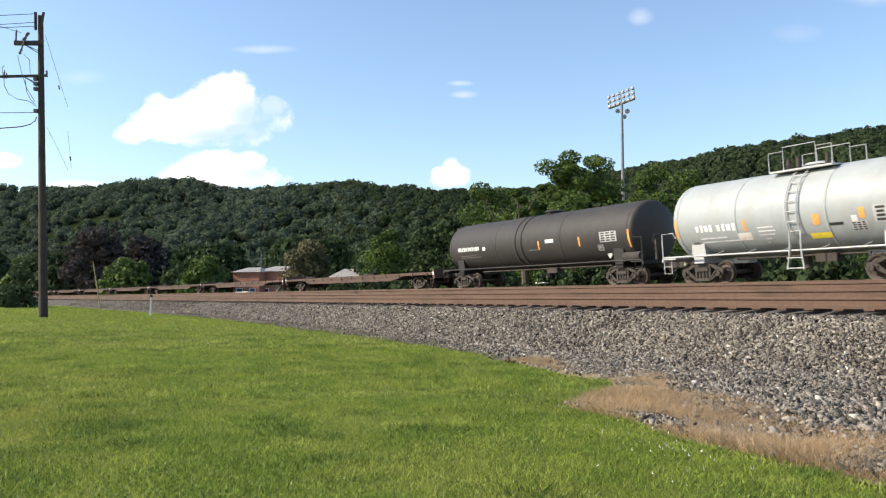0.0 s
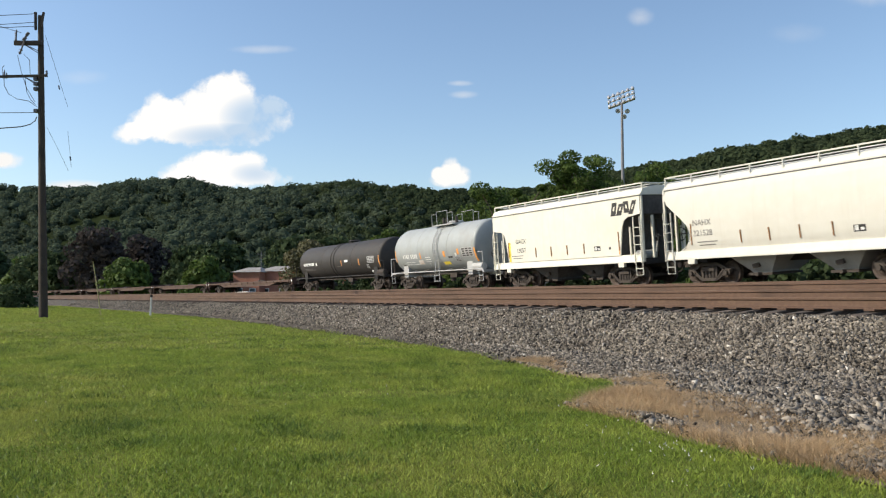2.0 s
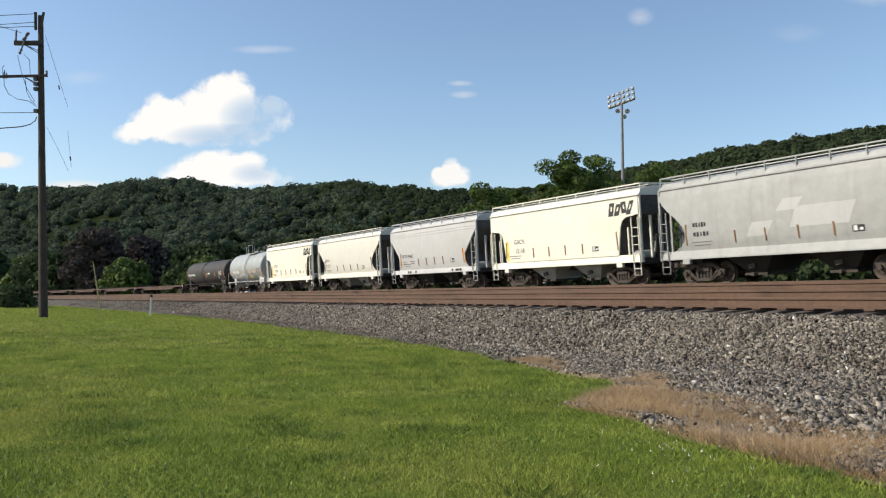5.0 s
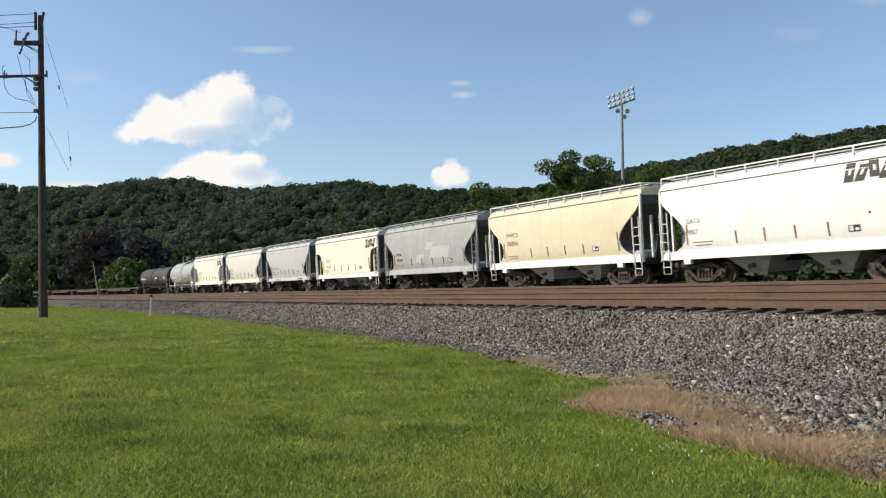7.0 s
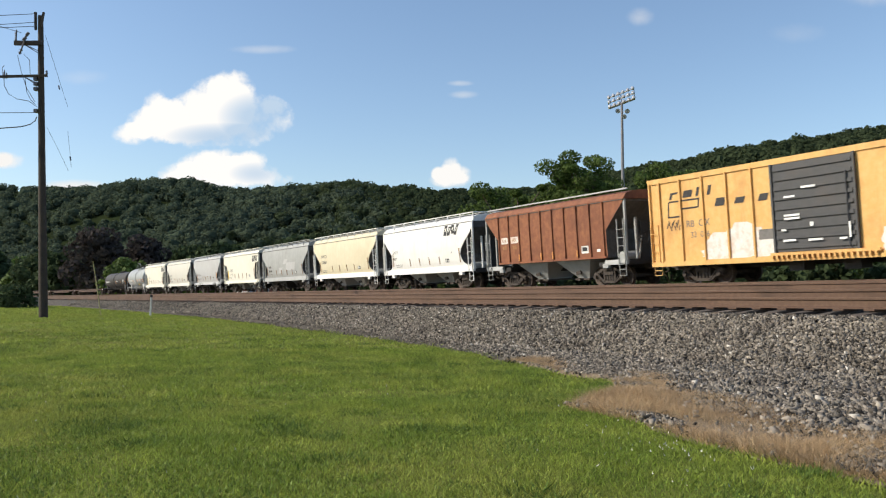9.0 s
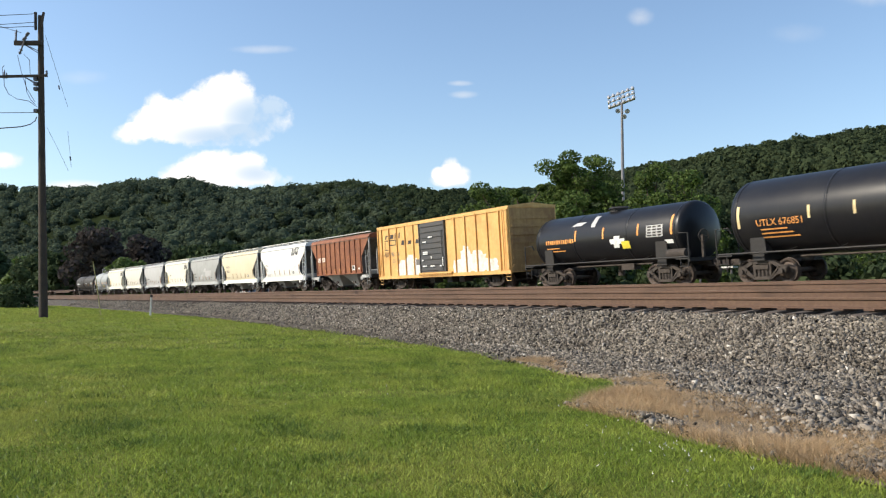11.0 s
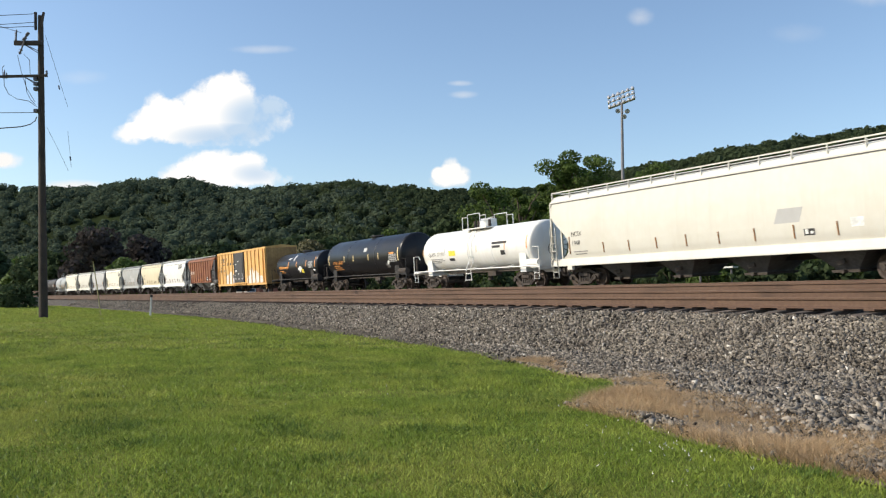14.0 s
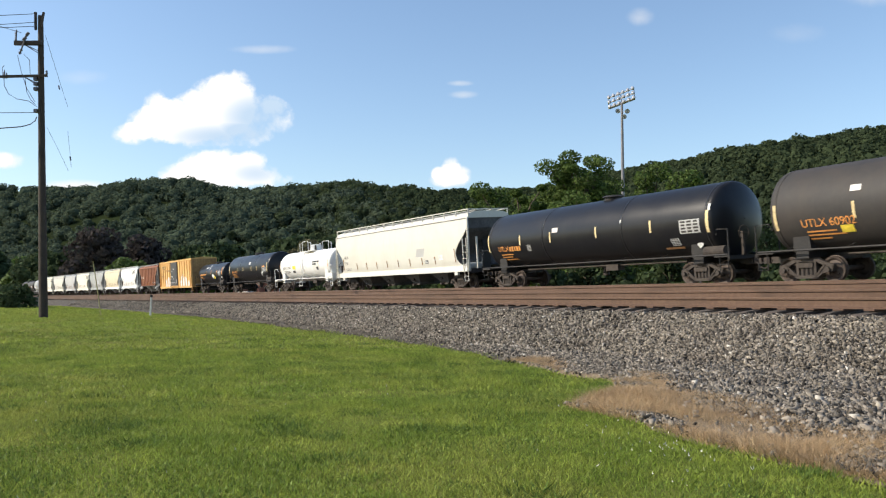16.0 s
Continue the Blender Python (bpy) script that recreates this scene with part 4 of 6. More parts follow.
        # bay colour carries the shade and dirt beneath the body
        bay = part("discharge_bay", bm, gear or GREYD, root)
        bm = bmesh.new()
        block(bm, x - 0.5, x + 0.5, -0.85, 0.85, 0.33, 0.42)
        disc(bm, (x, 0.37), 0.07, 0.8, 1.05, 10)
        beam(bm, (x - 0.12, 1.0, 0.72), (x + 0.14, 1.04, 0.66), 0.1, 0.16)
        part("outlet_gate", bm, TRUCK, bay)
    for d in (1, -1):
        ladder(root, d * (hx - 0.26), 1.6, 1.0, 2.95, trim, 0.4)
        ladder(root, d * (hx - 0.26), -1.6, 1.0, 2.95, trim, 0.4)
        step(root, d * (hx - 0.28), 1.55, 0.5, 1.04, trim)
        end_gear(root, d * hx, d, trim)
        coupler(root, d * hx, d)
    if ribbed:
        for i in range(10):
            x = -4.14 + 0.925 * i
            for side in (1, -1):
                bm = bmesh.new()
                beam(bm, (x, side * 1.59, 1.3), (x, side * 1.585, eave), 0.075, 0.07)
                part("side_rib", bm, paint, root)
            if i in (2, 4, 5, 7):
                mark(root, "reflector", x, 1.58, 0.06, 0.34, lambda z: 1.63, INKORANGE)
        for side in (1, -1):
            bm = bmesh.new()
            beam(bm, (-hx + 1.22, side * 1.57, 1.34), (hx - 1.22, side * 1.57, 1.34), 0.1, 0.09)
            part("bottom_chord", bm, paint, root)
    else:
        n = max(3, round((length - 4) / 1.9))
        for i in range(n):
            x = (hx - 3.8) * (1 - 2 * i / (n - 1))
            bm = bmesh.new()
            beam(bm, (x, surf(1.55) + 0.012, 1.56), (x, surf(2.05) + 0.012, 2.02), 0.05, 0.04)
            part("side_stiffener", bm, RUSTMARK, root)
        for d in (1, -1):
            bm = bmesh.new()
            beam(bm, (d * (hx - 1.42), surf(1.6) + 0.012, 1.6), (d * (hx - 1.46), surf(2.4) + 0.012, 2.4), 0.05, 0.04)
            part("side_stiffener", bm, RUSTMARK, root)
        mark(root, "data_panel", -hx * 0.49, 1.74, 0.42, 0.22, surf, INKBLACK)
        mark(root, "data_line", -hx * 0.49 + 0.1, 1.75, 0.13, 0.16, surf, INKWHITE, 0.012)
        mark(root, "data_line", -hx * 0.49 - 0.1, 1.72, 0.12, 0.09, surf, INKWHITE, 0.012)
        for i, w in enumerate((1.0, 0.8)):
            mark(root, "stencil_line", hx - 2.2, 1.68 - i * 0.12, w, 0.035, surf, INKGREY)
    trucks(root, (hx - 1.75, -hx + 1.75))
    return root, surf, hx - 1.4


def swoosh(root, x, z, h, surf, material):
    """A bold company sign as slanted bars and blocks."""
    for i, (dx, w, dz, hh, sl) in enumerate(((0.0, 0.5, 0, 0.9, 0.16), (-0.62, 0.5, -0.06, 0.78, 0.3), (-1.22, 0.5, 0.06, 0.78, -0.08), (-1.82, 0.42, 0, 0.9, 0.4))):
        mark(root, "company_sign", x + dx * h, z + dz * h, w * h, hh * h, surf, material, 0.008, 2, sl * h)
        mark(root, "sign_gap", x + (dx - 0.02) * h, z + (dz + 0.04) * h, w * h * 0.26, hh * h * 0.34, surf, CREAM, 0.013, 2, sl * h * 0.4)


def tank(length, paint, label, r=1.45, zc=2.48, frame_paint=None, dome="low", climb=True, cage=False, straps=(), side_rail=True, inset=0.42, mid=0.0):
    root = tagged(new("tank_car"), label, "freight car", group="freight train cars")
    hx, fp = length / 2, frame_paint or UNDER
    body, knuckle = hx - inset, 0.2
    bm = bmesh.new()
    n, rings = 40, []
    # flanged and dished heads: a tight knuckle, then a shallow cap
    edge = [(knuckle * math.sin(radians(f)), r - knuckle * (1 - math.cos(radians(f)))) for f in (0, 15, 30, 47, 65)]
    cap = edge[-1][1] / math.sin(radians(25))
    edge += [(edge[-1][0] + cap * (math.cos(radians(f)) - math.cos(radians(25))), max(0.02, cap * math.sin(radians(f)))) for f in (20, 15, 10, 5, 0)]
    dish = edge[-1][0]
    prof = [(-body + dish - x, rr) for x, rr in edge[::-1]]
    prof = prof + [(-x, rr) for x, rr in prof[::-1]]
    for x, rr in prof:
        rings.append([bm.verts.new((x, rr * math.cos(a), zc + rr * math.sin(a))) for a in [6.2832 * k / n for k in range(n)]])
    for a, b in zip(rings, rings[1:]):
        for k in range(n):
            bm.faces.new((a[k], a[(k + 1) % n], b[(k + 1) % n], b[k]))
    bmesh.ops.recalc_face_normals(bm, faces=bm.faces[:])
    part("tank_shell", bm, paint, root, smooth_shade=True)
    for x in (-body + dish + 0.1, -body * 0.35, body * 0.35, body - dish - 0.1) + tuple(straps):
        bm = bmesh.new()
        w, lift = (0.05, 0.006) if x not in straps else (0.10, 0.03)
        rg = [[bm.verts.new((x + dx, rr * math.cos(a), zc + rr * math.sin(a))) for a in [6.2832 * k / n for k in range(n)]] for dx, rr in ((-w, r - 0.01), (-w, r + lift), (w, r + lift), (w, r - 0.01))]
        for a, b in zip(rg, rg[1:]):
            for k in range(n):
                bm.faces.new((a[k], a[(k + 1) % n], b[(k + 1) % n], b[k]))
        part("weld_seam" if x not in straps else "tank_band", bm, paint, root, smooth_shade=True)

    def surf(z):
        return math.sqrt(max(0.05, r * r - (z - zc) ** 2))
    for d in (1, -1):
        bm = bmesh.new()
        block(bm, *sorted((d * (hx - 3.3), d * hx)), -0.22, 0.22, 0.78, 1.08)
        block(bm, *sorted((d * (hx - 2.0), d * (hx - 1.5))), -1.2, 1.2, 0.86, 1.12)
        for y in (-1, 1):
            v = [bm.verts.new(q) for q in ((d * (hx - 2.1), y * 0.5, 1.1), (d * (hx - 1.4), y * 0.5, 1.1), (d * (hx - 1.4), y * 1.18, 1.1), (d * (hx - 2.1), y * 1.18, 1.1),
                                           (d * (hx - 2.05), y * 0.5, 1.35), (d * (hx - 1.45), y * 0.5, 1.35), (d * (hx - 1.45), y * 1.22, 1.85), (d * (hx - 2.05), y * 1.22, 1.85))]
            for f in ((3, 2, 1, 0), (4, 5, 6, 7), (0, 1, 5, 4), (1, 2, 6, 5), (2, 3, 7, 6), (3, 0, 4, 7)):
                bm.faces.new([v[i] for i in f])
        bmesh.ops.recalc_face_normals(bm, faces=bm.faces[:])
        part("bolster", bm, fp, root)
        bm = bmesh.new()
        block(bm, *sorted((d * (hx - 0.75), d * hx)), -1.45, 1.45, 1.06, 1.11)
        block(bm, *sorted((d * (hx - 0.06), d * hx)), -1.45, 1.45, 0.96, 1.11)
        part("end_platform", bm, fp, root)
        for y in (-1.42, 1.42):
            bm = bmesh.new()
            pipe(bm, [(d * (hx - 0.05), y, 1.08), (d * (hx - 0.05), y, 2.1), (d * (hx - 0.6), y * 0.96, 2.12), (d * (hx - 0.7), y * 0.93, 1.9)], 0.028)
            part("end_handrail", bm, fp, root)
        step(root, d * (hx - 0.3), 1.42, 0.5, 1.06, fp)
        coupler(root, d * hx, d)
    bm = bmesh.new()
    n2 = 16
    pts = [Vector((-hx + 0.04, 0.55 + 0.27 * math.cos(6.2832 * k / n2), 1.95 + 0.27 * math.sin(6.2832 * k / n2))) for k in range(n2 + 1)]
    tube(bm, pts, [0.02] * (n2 + 1), 5)
    pipe(bm, [(-hx + 0.04, 0.3, 1.95), (-hx + 0.04, 0.8, 1.95)], 0.015)
    beam(bm, (-hx + 0.1, 0.55, 1.1), (-hx + 0.1, 0.55, 2.0), 0.1)
    part("brake_wheel", bm, TRUCK, root)
    # air reservoir by the rear truck
    bm = bmesh.new()
    bmesh.ops.create_cone(bm, cap_ends=True, segments=16, radius1=0.2, radius2=0.2, depth=1.0, matrix=Matrix.Translation((-hx + 0.9, 1.12, 1.3)) @ pose(0, 0, 0, 0, 90, 0))
    part("air_reservoir", bm, fp if fp != UNDER else TRUCK, root)
    if side_rail:
        bm = bmesh.new()
        for y in (-1.42, 1.42):
            pipe(bm, [(-hx + 0.1, y, 1.15), (hx - 0.1, y, 1.15)], 0.035)
            for i in range(7):
                x = (hx - 1.2) * (i / 3 - 1)
                pipe(bm, [(x, y, 1.15), (x, y * 0.62, 1.28)], 0.02, 5)
        part("side_handrail", bm, fp, root)
    # ladder over the middle
    bm = bmesh.new()
    for dx in (-0.22, 0.22) if climb else ():
        arc = [(dx + mid, (r + 0.09) * math.cos(a), zc + (r + 0.09) * math.sin(a)) for a in [-0.45 + 0.22 * k for k in range(9)]]
        pipe(bm, [(dx * 1.5 + mid, 1.5, 0.5), (dx + mid, 1.46, 1.2)] + arc, 0.028)
    for k in range(9) if climb else ():
        a = -0.45 + 0.22 * k
        pipe(bm, [(mid - 0.22, (r + 0.09) * math.cos(a), zc + (r + 0.09) * math.sin(a)), (mid + 0.22, (r + 0.09) * math.cos(a), zc + (r + 0.09) * math.sin(a))], 0.018, 5)
    for z in (0.55, 0.9) if climb else ():
        pipe(bm, [(mid - 0.32, 1.5, z), (mid + 0.32, 1.5, z)], 0.022, 5)
    if climb:
        part("side_ladder", bm, fp if fp != UNDER else TRUCK, root)
    else:
        bm.free()
    # fittings on the top
    bm = bmesh.new()
    bmesh.ops.create_cone(bm, cap_ends=True, segments=24, radius1=0.5 if dome == "high" else 0.42, radius2=0.48 if dome == "high" else 0.4, depth=0.5 if dome == "high" else 0.16, matrix=Matrix.Translation((mid - 0.1, 0, zc + r + (0.16 if dome == "high" else 0.03))))
    bmesh.ops.create_cone(bm, cap_ends=True, segments=24, radius1=0.52, radius2=0.4, depth=0.08, matrix=Matrix.Translation((mid - 0.1, 0, zc + r + (0.45 if dome == "high" else 0.13))))
    part("manway_dome", bm, paint if dome != "low" else fp, root)
    if cage:
        bm = bmesh.new()
        z = zc + r - 0.02
        block(bm, mid - 1.25, mid + 1.25, 0.35, 0.95, z - 0.06, z)
        block(bm, mid - 1.25, mid + 1.25, -0.95, -0.35, z - 0.06, z)
        part("top_platform", bm, fp, root)
        for x0, x1 in ((-1.25, -0.65), (0.65, 1.25), (-0.65, 0.65)):
            hgt = 0.8 if x1 - x0 > 1 else 0.66
            for y in (-0.93, 0.93):
                bm = bmesh.new()
                pipe(bm, [(mid + x0, y, z), (mid + x0, y, z + hgt), (mid + x1, y, z + hgt), (mid + x1, y, z)], 0.028 if dome == "high" else 0.018)
                part("safety_rail", bm, fp, root)
        for x in (-0.6, 0.55, 0.95):
            bm = bmesh.new()
            bmesh.ops.create_cone(bm, cap_ends=True, segments=12, radius1=0.1, radius2=0.07, depth=0.5, matrix=Matrix.Translation((mid + x, 0.25, z + 0.2)))
            part("valve", bm, TRUCK, root)
    # piping below
    bm = bmesh.new()
    bmesh.ops.create_cone(bm, cap_ends=True, segments=12, radius1=0.16, radius2=0.12, depth=0.6, matrix=Matrix.Translation((0, 0, zc - r - 0.2)))
    pipe(bm, [(-hx + 3, 0.5, 0.95), (hx - 3, 0.5, 0.95)], 0.04)
    block(bm, -1.6, -0.8, 0.3, 0.7, 0.72, 1.0)
    part("bottom_outlet", bm, TRUCK, root)
    trucks(root, (hx - 1.75, -hx + 1.75))
    return root, surf


def stripes(root, xs, z, surf, material, h=0.42, w=0.07):
    for x in xs:
        mark(root, "reflective_stripe", x, z, w, h, surf, material, steps=5)


def bars(root, x, z, widths, h, gap, surf, material, name="stencil_line"):
    """Lines of small print too small to read."""
    for i, w in enumerate(widths):
        if name == "reporting_mark":
            n = max(2, round(w / (h * 0.85)))
            for k in range(n):
                mark(root, name, x - w * (k + 0.5) / n, z - i * gap, w / n * (0.5 + 0.3 * ((k * 5 + n) % 3) / 2), h * (0.85 + 0.15 * (k % 2)), surf, material)
        else:
            mark(root, name, x - w / 2, z - i * gap, w, h, surf, material)


def placard(root, x, z, surf, size=0.32):
    bm = bmesh.new()
    y = surf(z) + 0.04
    bm.faces.new([bm.verts.new(q) for q in ((x + size / 1.4, y, z), (x, y, z - size / 1.4), (x - size / 1.4, y, z), (x, y, z + size / 1.4))])
    bmesh.ops.solidify(bm, geom=bm.faces[:], thickness=0.01)
    part("placard", bm, INKWHITE, root)


def panel(root, x, z, w, h, surf):
    """A stencilled table: white frame with rows."""
    mark(root, "stencil_table", x, z, w, h, surf, GREYP)
    for i in range(4):
        for j in range(3):
            k = 0.8 + 0.2 * ((i * 2 + j) % 3) / 2
            mark(root, "table_cell", x + w * (j - 1) * 0.31, z + h * (i - 1.5) * 0.235, w * 0.25 * k, h * 0.14, surf, DUSTBLACK, 0.014)


def boxcar(length):
    root = tagged(new("box_car"), "faded yellow ribbed box car with a dark sliding door", "freight car", group="freight train cars")
    hx, top, w = length / 2, 4.36, 1.52
    bm = bmesh.new()
    block(bm, -hx, hx, -w, w, 0.86, top - 0.08)
    part("side_wall", bm, YELLOWP, root)
    bm = bmesh.new()
    rr = [[bm.verts.new((x, y, z)) for y, z in ((w + 0.05, top - 0.1), (w + 0.05, top), (0, top + 0.16), (-w - 0.05, top), (-w - 0.05, top - 0.1))] for x in (-hx - 0.03, hx + 0.03)]
    for k in range(5):
        bm.faces.new((rr[0][k], rr[0][(k + 1) % 5], rr[1][(k + 1) % 5], rr[1][k]))
    bm.faces.new(rr[0][::-1])
    bm.faces.new(rr[1])
    bmesh.ops.recalc_face_normals(bm, faces=bm.faces[:])
    part("roof", bm, YELLOWP, root)
    for side in (1, -1):
        for x in (7.82, 7.27, 6.16, 5.02, 3.87, 2.72, -2.4, -3.55, -4.7, -5.85, -7.0, -7.82):
            bm = bmesh.new()
            beam(bm, (x, side * (w + 0.03), 0.98), (x, side * (w + 0.03), top - 0.14), 0.10, 0.07)
            part("side_rib", bm, YELLOWP, root)
        bm = bmesh.new()
        block(bm, -hx, hx, *sorted((side * w, side * (w + 0.06))), 0.8, 1.0)
        block(bm, -hx, hx, *sorted((side * w, side * (w + 0.05))), top - 0.2, top - 0.1)
        part("side_sill", bm, YELLOWP, root)
        bm = bmesh.new()
        y = side * (w + 0.07)
        block(bm, -1.3, 1.84, *sorted((side * w, y)), 1.12, top - 0.22)
        door = part("sliding_door", bm, DOORGREY, root, "dark grey ribbed sliding door")
        for i in range(9):
            bm = bmesh.new()
            z = 1.28 + i * 0.335
            beam(bm, (-1.2, y + side * 0.02, z), (1.74, y + side * 0.02, z), 0.06, 0.12)
            part("door_rib", bm, DOORGREY, door)
        for x in (-1.28, 1.82):
            bm = bmesh.new()
            beam(bm, (x, y + side * 0.02, 1.1), (x, y + side * 0.02, top - 0.2), 0.08)
            part("door_post", bm, DOORGREY, door)
        bm = bmesh.new()
        pipe(bm, [(-1.0, y + side * 0.06, 1.2), (-1.0, y + side * 0.06, 3.6)], 0.03)
        part("lock_bar", bm, DOORGREY, door)
        bm = bmesh.new()
        block(bm, -2.0, 5.2 if side < 0 else 2.0, *sorted((y, y + side * 0.08)), 1.0, 1.1)
        for i in range(20):
            block(bm, -1.9 + i * 0.2, -1.82 + i * 0.2, *sorted((y, y + side * 0.1)), 0.9, 1.02)
        part("door_track", bm, YELLOWP, root)
    fl = lambda z: w
    for x, z, dw in ((0.35, 3.25, 0.55), (1.1, 2.98, 0.45), (1.05, 2.35, 0.62), (1.05, 2.24, 0.62), (1.4, 1.86, 0.2), (1.2, 1.5, 0.5), (0.2, 1.48, 0.55), (-0.8, 1.46, 0.25)):
        mark(root, "door_stencil", x, z, dw, 0.07, lambda q: w + 0.14, INKWHITE, 0.012)
    mark(root, "door_dot", 0.3, 2.0, 0.14, 0.14, lambda q: w + 0.14, INKWHITE, 0.012)
    mark(root, "door_stencil", -1.05, 1.72, 0.07, 0.5, lambda q: w + 0.14, INKWHITE, 0.012)
    # company sign as slanted blocks, and a bent bar below it
    for x, z, dw, hh in ((6.66, 3.58, 0.13, 0.26), (6.45, 3.68, 0.3, 0.08), (5.78, 3.6, 0.46, 0.27), (5.27, 3.63, 0.13, 0.34), (4.69, 3.63, 0.15, 0.36), (4.19, 3.13, 0.44, 0.3), (3.29, 3.1, 0.42, 0.22), (2.26, 3.1, 0.38, 0.25)):
        mark(root, "company_sign", x, z, dw, hh, fl, INKBLACK, 0.012, 2, 0.1)
    for x, z, dw, hh in ((5.99, 3.36, 1.6, 0.06), (6.84, 3.05, 0.06, 0.62), (6.55, 2.75, 0.62, 0.06), (6.22, 2.9, 0.06, 0.3), (5.75, 3.04, 0.95, 0.06), (5.26, 3.2, 0.06, 0.34)):
        mark(root, "company_sign", x, z, dw, hh, fl, INKBLACK, 0.013, 2, 0.05)
    lettering(root, "RB  OX", 5.95, 2.3, 0.37, fl, INKGREY)
    lettering(root, "32  076", 5.75, 1.88, 0.32, fl, INKGREY)
    mark(root, "grey_patch", 2.24, 1.78, 0.6, 0.36, fl, INKGREY, 0.014, label="dark overpainted square")
    rnd = random.Random(4)
    for cx, cw, ch in ((4.35, 1.7, 0.85), (3.3, 2.0, 1.1), (2.45, 1.5, 0.85), (3.7, 3.0, 0.5), (-2.6, 1.5, 0.7), (-3.4, 1.2, 1.3), (-4.6, 2.2, 1.0), (-6.0, 1.6, 0.6)):
        bm = bmesh.new()
        n = 26
        ring = []
        for k in range(n):
            a = 6.2832 * k / n
            rr = rnd.uniform(0.78, 1.1)
            ring.append(bm.verts.new((cx + cw / 2 * rr * math.copysign(abs(math.cos(a)) ** 0.6, math.cos(a)), w + 0.007 + 0.0015 * (cx % 1), max(1.0, 1.02 + ch * 0.5 + ch * 0.62 * rr * math.sin(a)))))
        bm.faces.new(ring)
        bmesh.ops.recalc_face_normals(bm, faces=bm.faces[:])
        part("peeled_patch", bm, BARE, root, "pale peeled and overpainted patch")
    for i in range(9):
        mark(root, "scrawl", 6.92 - 0.08 * i, 2.42 + 0.12 * math.sin(i * 2.1), 0.05, 0.2, fl, INKBLACK, 0.016, 2, 0.1 * math.cos(i * 1.7))
    bm = bmesh.new()
    block(bm, -hx - 0.05, hx + 0.05, -0.25, 0.25, 0.62, 0.9)
    for d in (1, -1):
        block(bm, *sorted((d * (hx - 2.4), d * (hx - 2.0))), -1.4, 1.4, 0.72, 0.88)
    for x in (-2, -0.6, 1.5):
        block(bm, x - 0.3, x + 0.3, 0.4, 1.0, 0.45, 0.8)
    part("centre_sill", bm, UNDER, root)
    for d in (1, -1):
        ladder(root, d * (hx - 0.3), w + 0.09, 1.0, 2.5 if d > 0 else 4.2, YELLOWP, 0.42)
        step(root, d * (hx - 0.3), w, 0.45, 0.85, YELLOWP)
        bm = bmesh.new()
        block(bm, *sorted((d * (hx + 0.004), d * (hx + 0.02))), -w + 0.03, w - 0.03, 0.9, top - 0.14)
        part("end_wall", bm, BROWNEND, root)
        bm = bmesh.new()
        for i in range(7):
            z = 1.2 + i * 0.42
            beam(bm, (d * (hx + 0.03), -w + 0.1, z), (d * (hx + 0.03), w - 0.1, z), 0.08, 0.16)
        part("end_corrugation", bm, BROWNEND, root, "brownish yellow corrugated end")
        coupler(root, d * hx, d)
    trucks(root, (hx - 2.2, -hx + 2.2))
    return root


def flatcar(length):
    root = tagged(new("flat_car"), "long empty rusty red-brown flat car", "freight car", group="freight train cars")
    hx = length / 2
    bm = bmesh.new()
    block(bm, -hx, hx, -1.35, 1.35, 0.98, 1.05)
    part("deck", bm, DECK, root)
    bm = bmesh.new()
    for side in (1, -1):
        y0, y1 = sorted((side * 1.36, side * 1.46))
        block(bm, -hx, hx, y0, y1, 0.96, 1.12)
        v = [(-hx + 0.2, 0.96), (-hx + 4.0, 0.96), (-hx + 6.0, 0.66), (hx - 6.0, 0.66), (hx - 4.0, 0.96), (hx - 0.2, 0.96)]
        lo = [[bm.verts.new((x, y, z)) for x, z in v[1:5]] for y in (y0 + 0.02, y1 - 0.03)]
        bm.faces.new(lo[0])
        bm.faces.new(lo[1][::-1])
        for k in range(4):
            bm.faces.new((lo[0][k], lo[0][(k + 1) % 4], lo[1][(k + 1) % 4], lo[1][k]))
    part("side_sill", bm, DECK, root)
    for i in range(14):
        x = -hx + length * (i + 0.5) / 14
        for side in (1, -1):
            bm = bmesh.new()
            block(bm, x - 0.06, x + 0.06, *sorted((side * 1.44, side * 1.5)), 0.9, 1.1)
            part("stake_pocket", bm, RUST, root)
    bm = bmesh.new()
    block(bm, -hx, hx, -0.3, 0.3, 0.68, 0.98)
    part("centre_sill", bm, UNDER, root)
    for x in (hx - 2.2, -0.8, -hx + 1.0):
        bm = bmesh.new()
        block(bm, x - 0.5, x + 0.5, -0.5, 0.5, 1.05, 1.14)
        beam(bm, (x - 0.45, 0.3, 1.1), (x + 0.4, 0.1, 1.22), 0.12, 0.08)
        beam(bm, (x - 0.45, -0.3, 1.1), (x + 0.4, -0.1, 1.22), 0.12, 0.08)
        part("folded_trailer_hitch", bm, TRUCK, root)
    for d in (1, -1):
        bm = bmesh.new()
        block(bm, *sorted((d * (hx - 0.25), d * hx)), -1.46, 1.46, 0.72, 1.3)
        part("end_sill", bm, DECK, root)
        mark(root, "end_plate", d * (hx - 0.14), 1.05, 0.16, 0.2, lambda z: 1.465, INKWHITE)
        step(root, d * (hx - 0.4), 1.44, 0.45, 0.96, DECK)
        coupler(root, d * hx, d)
    trucks(root, (hx - 2.7, -hx + 2.7))
    return root


# ---- train: the cars, front to rear ----
CARS = []


def add(root, rear, front):
    CARS.append((root, (rear + front) / 2))
    return root


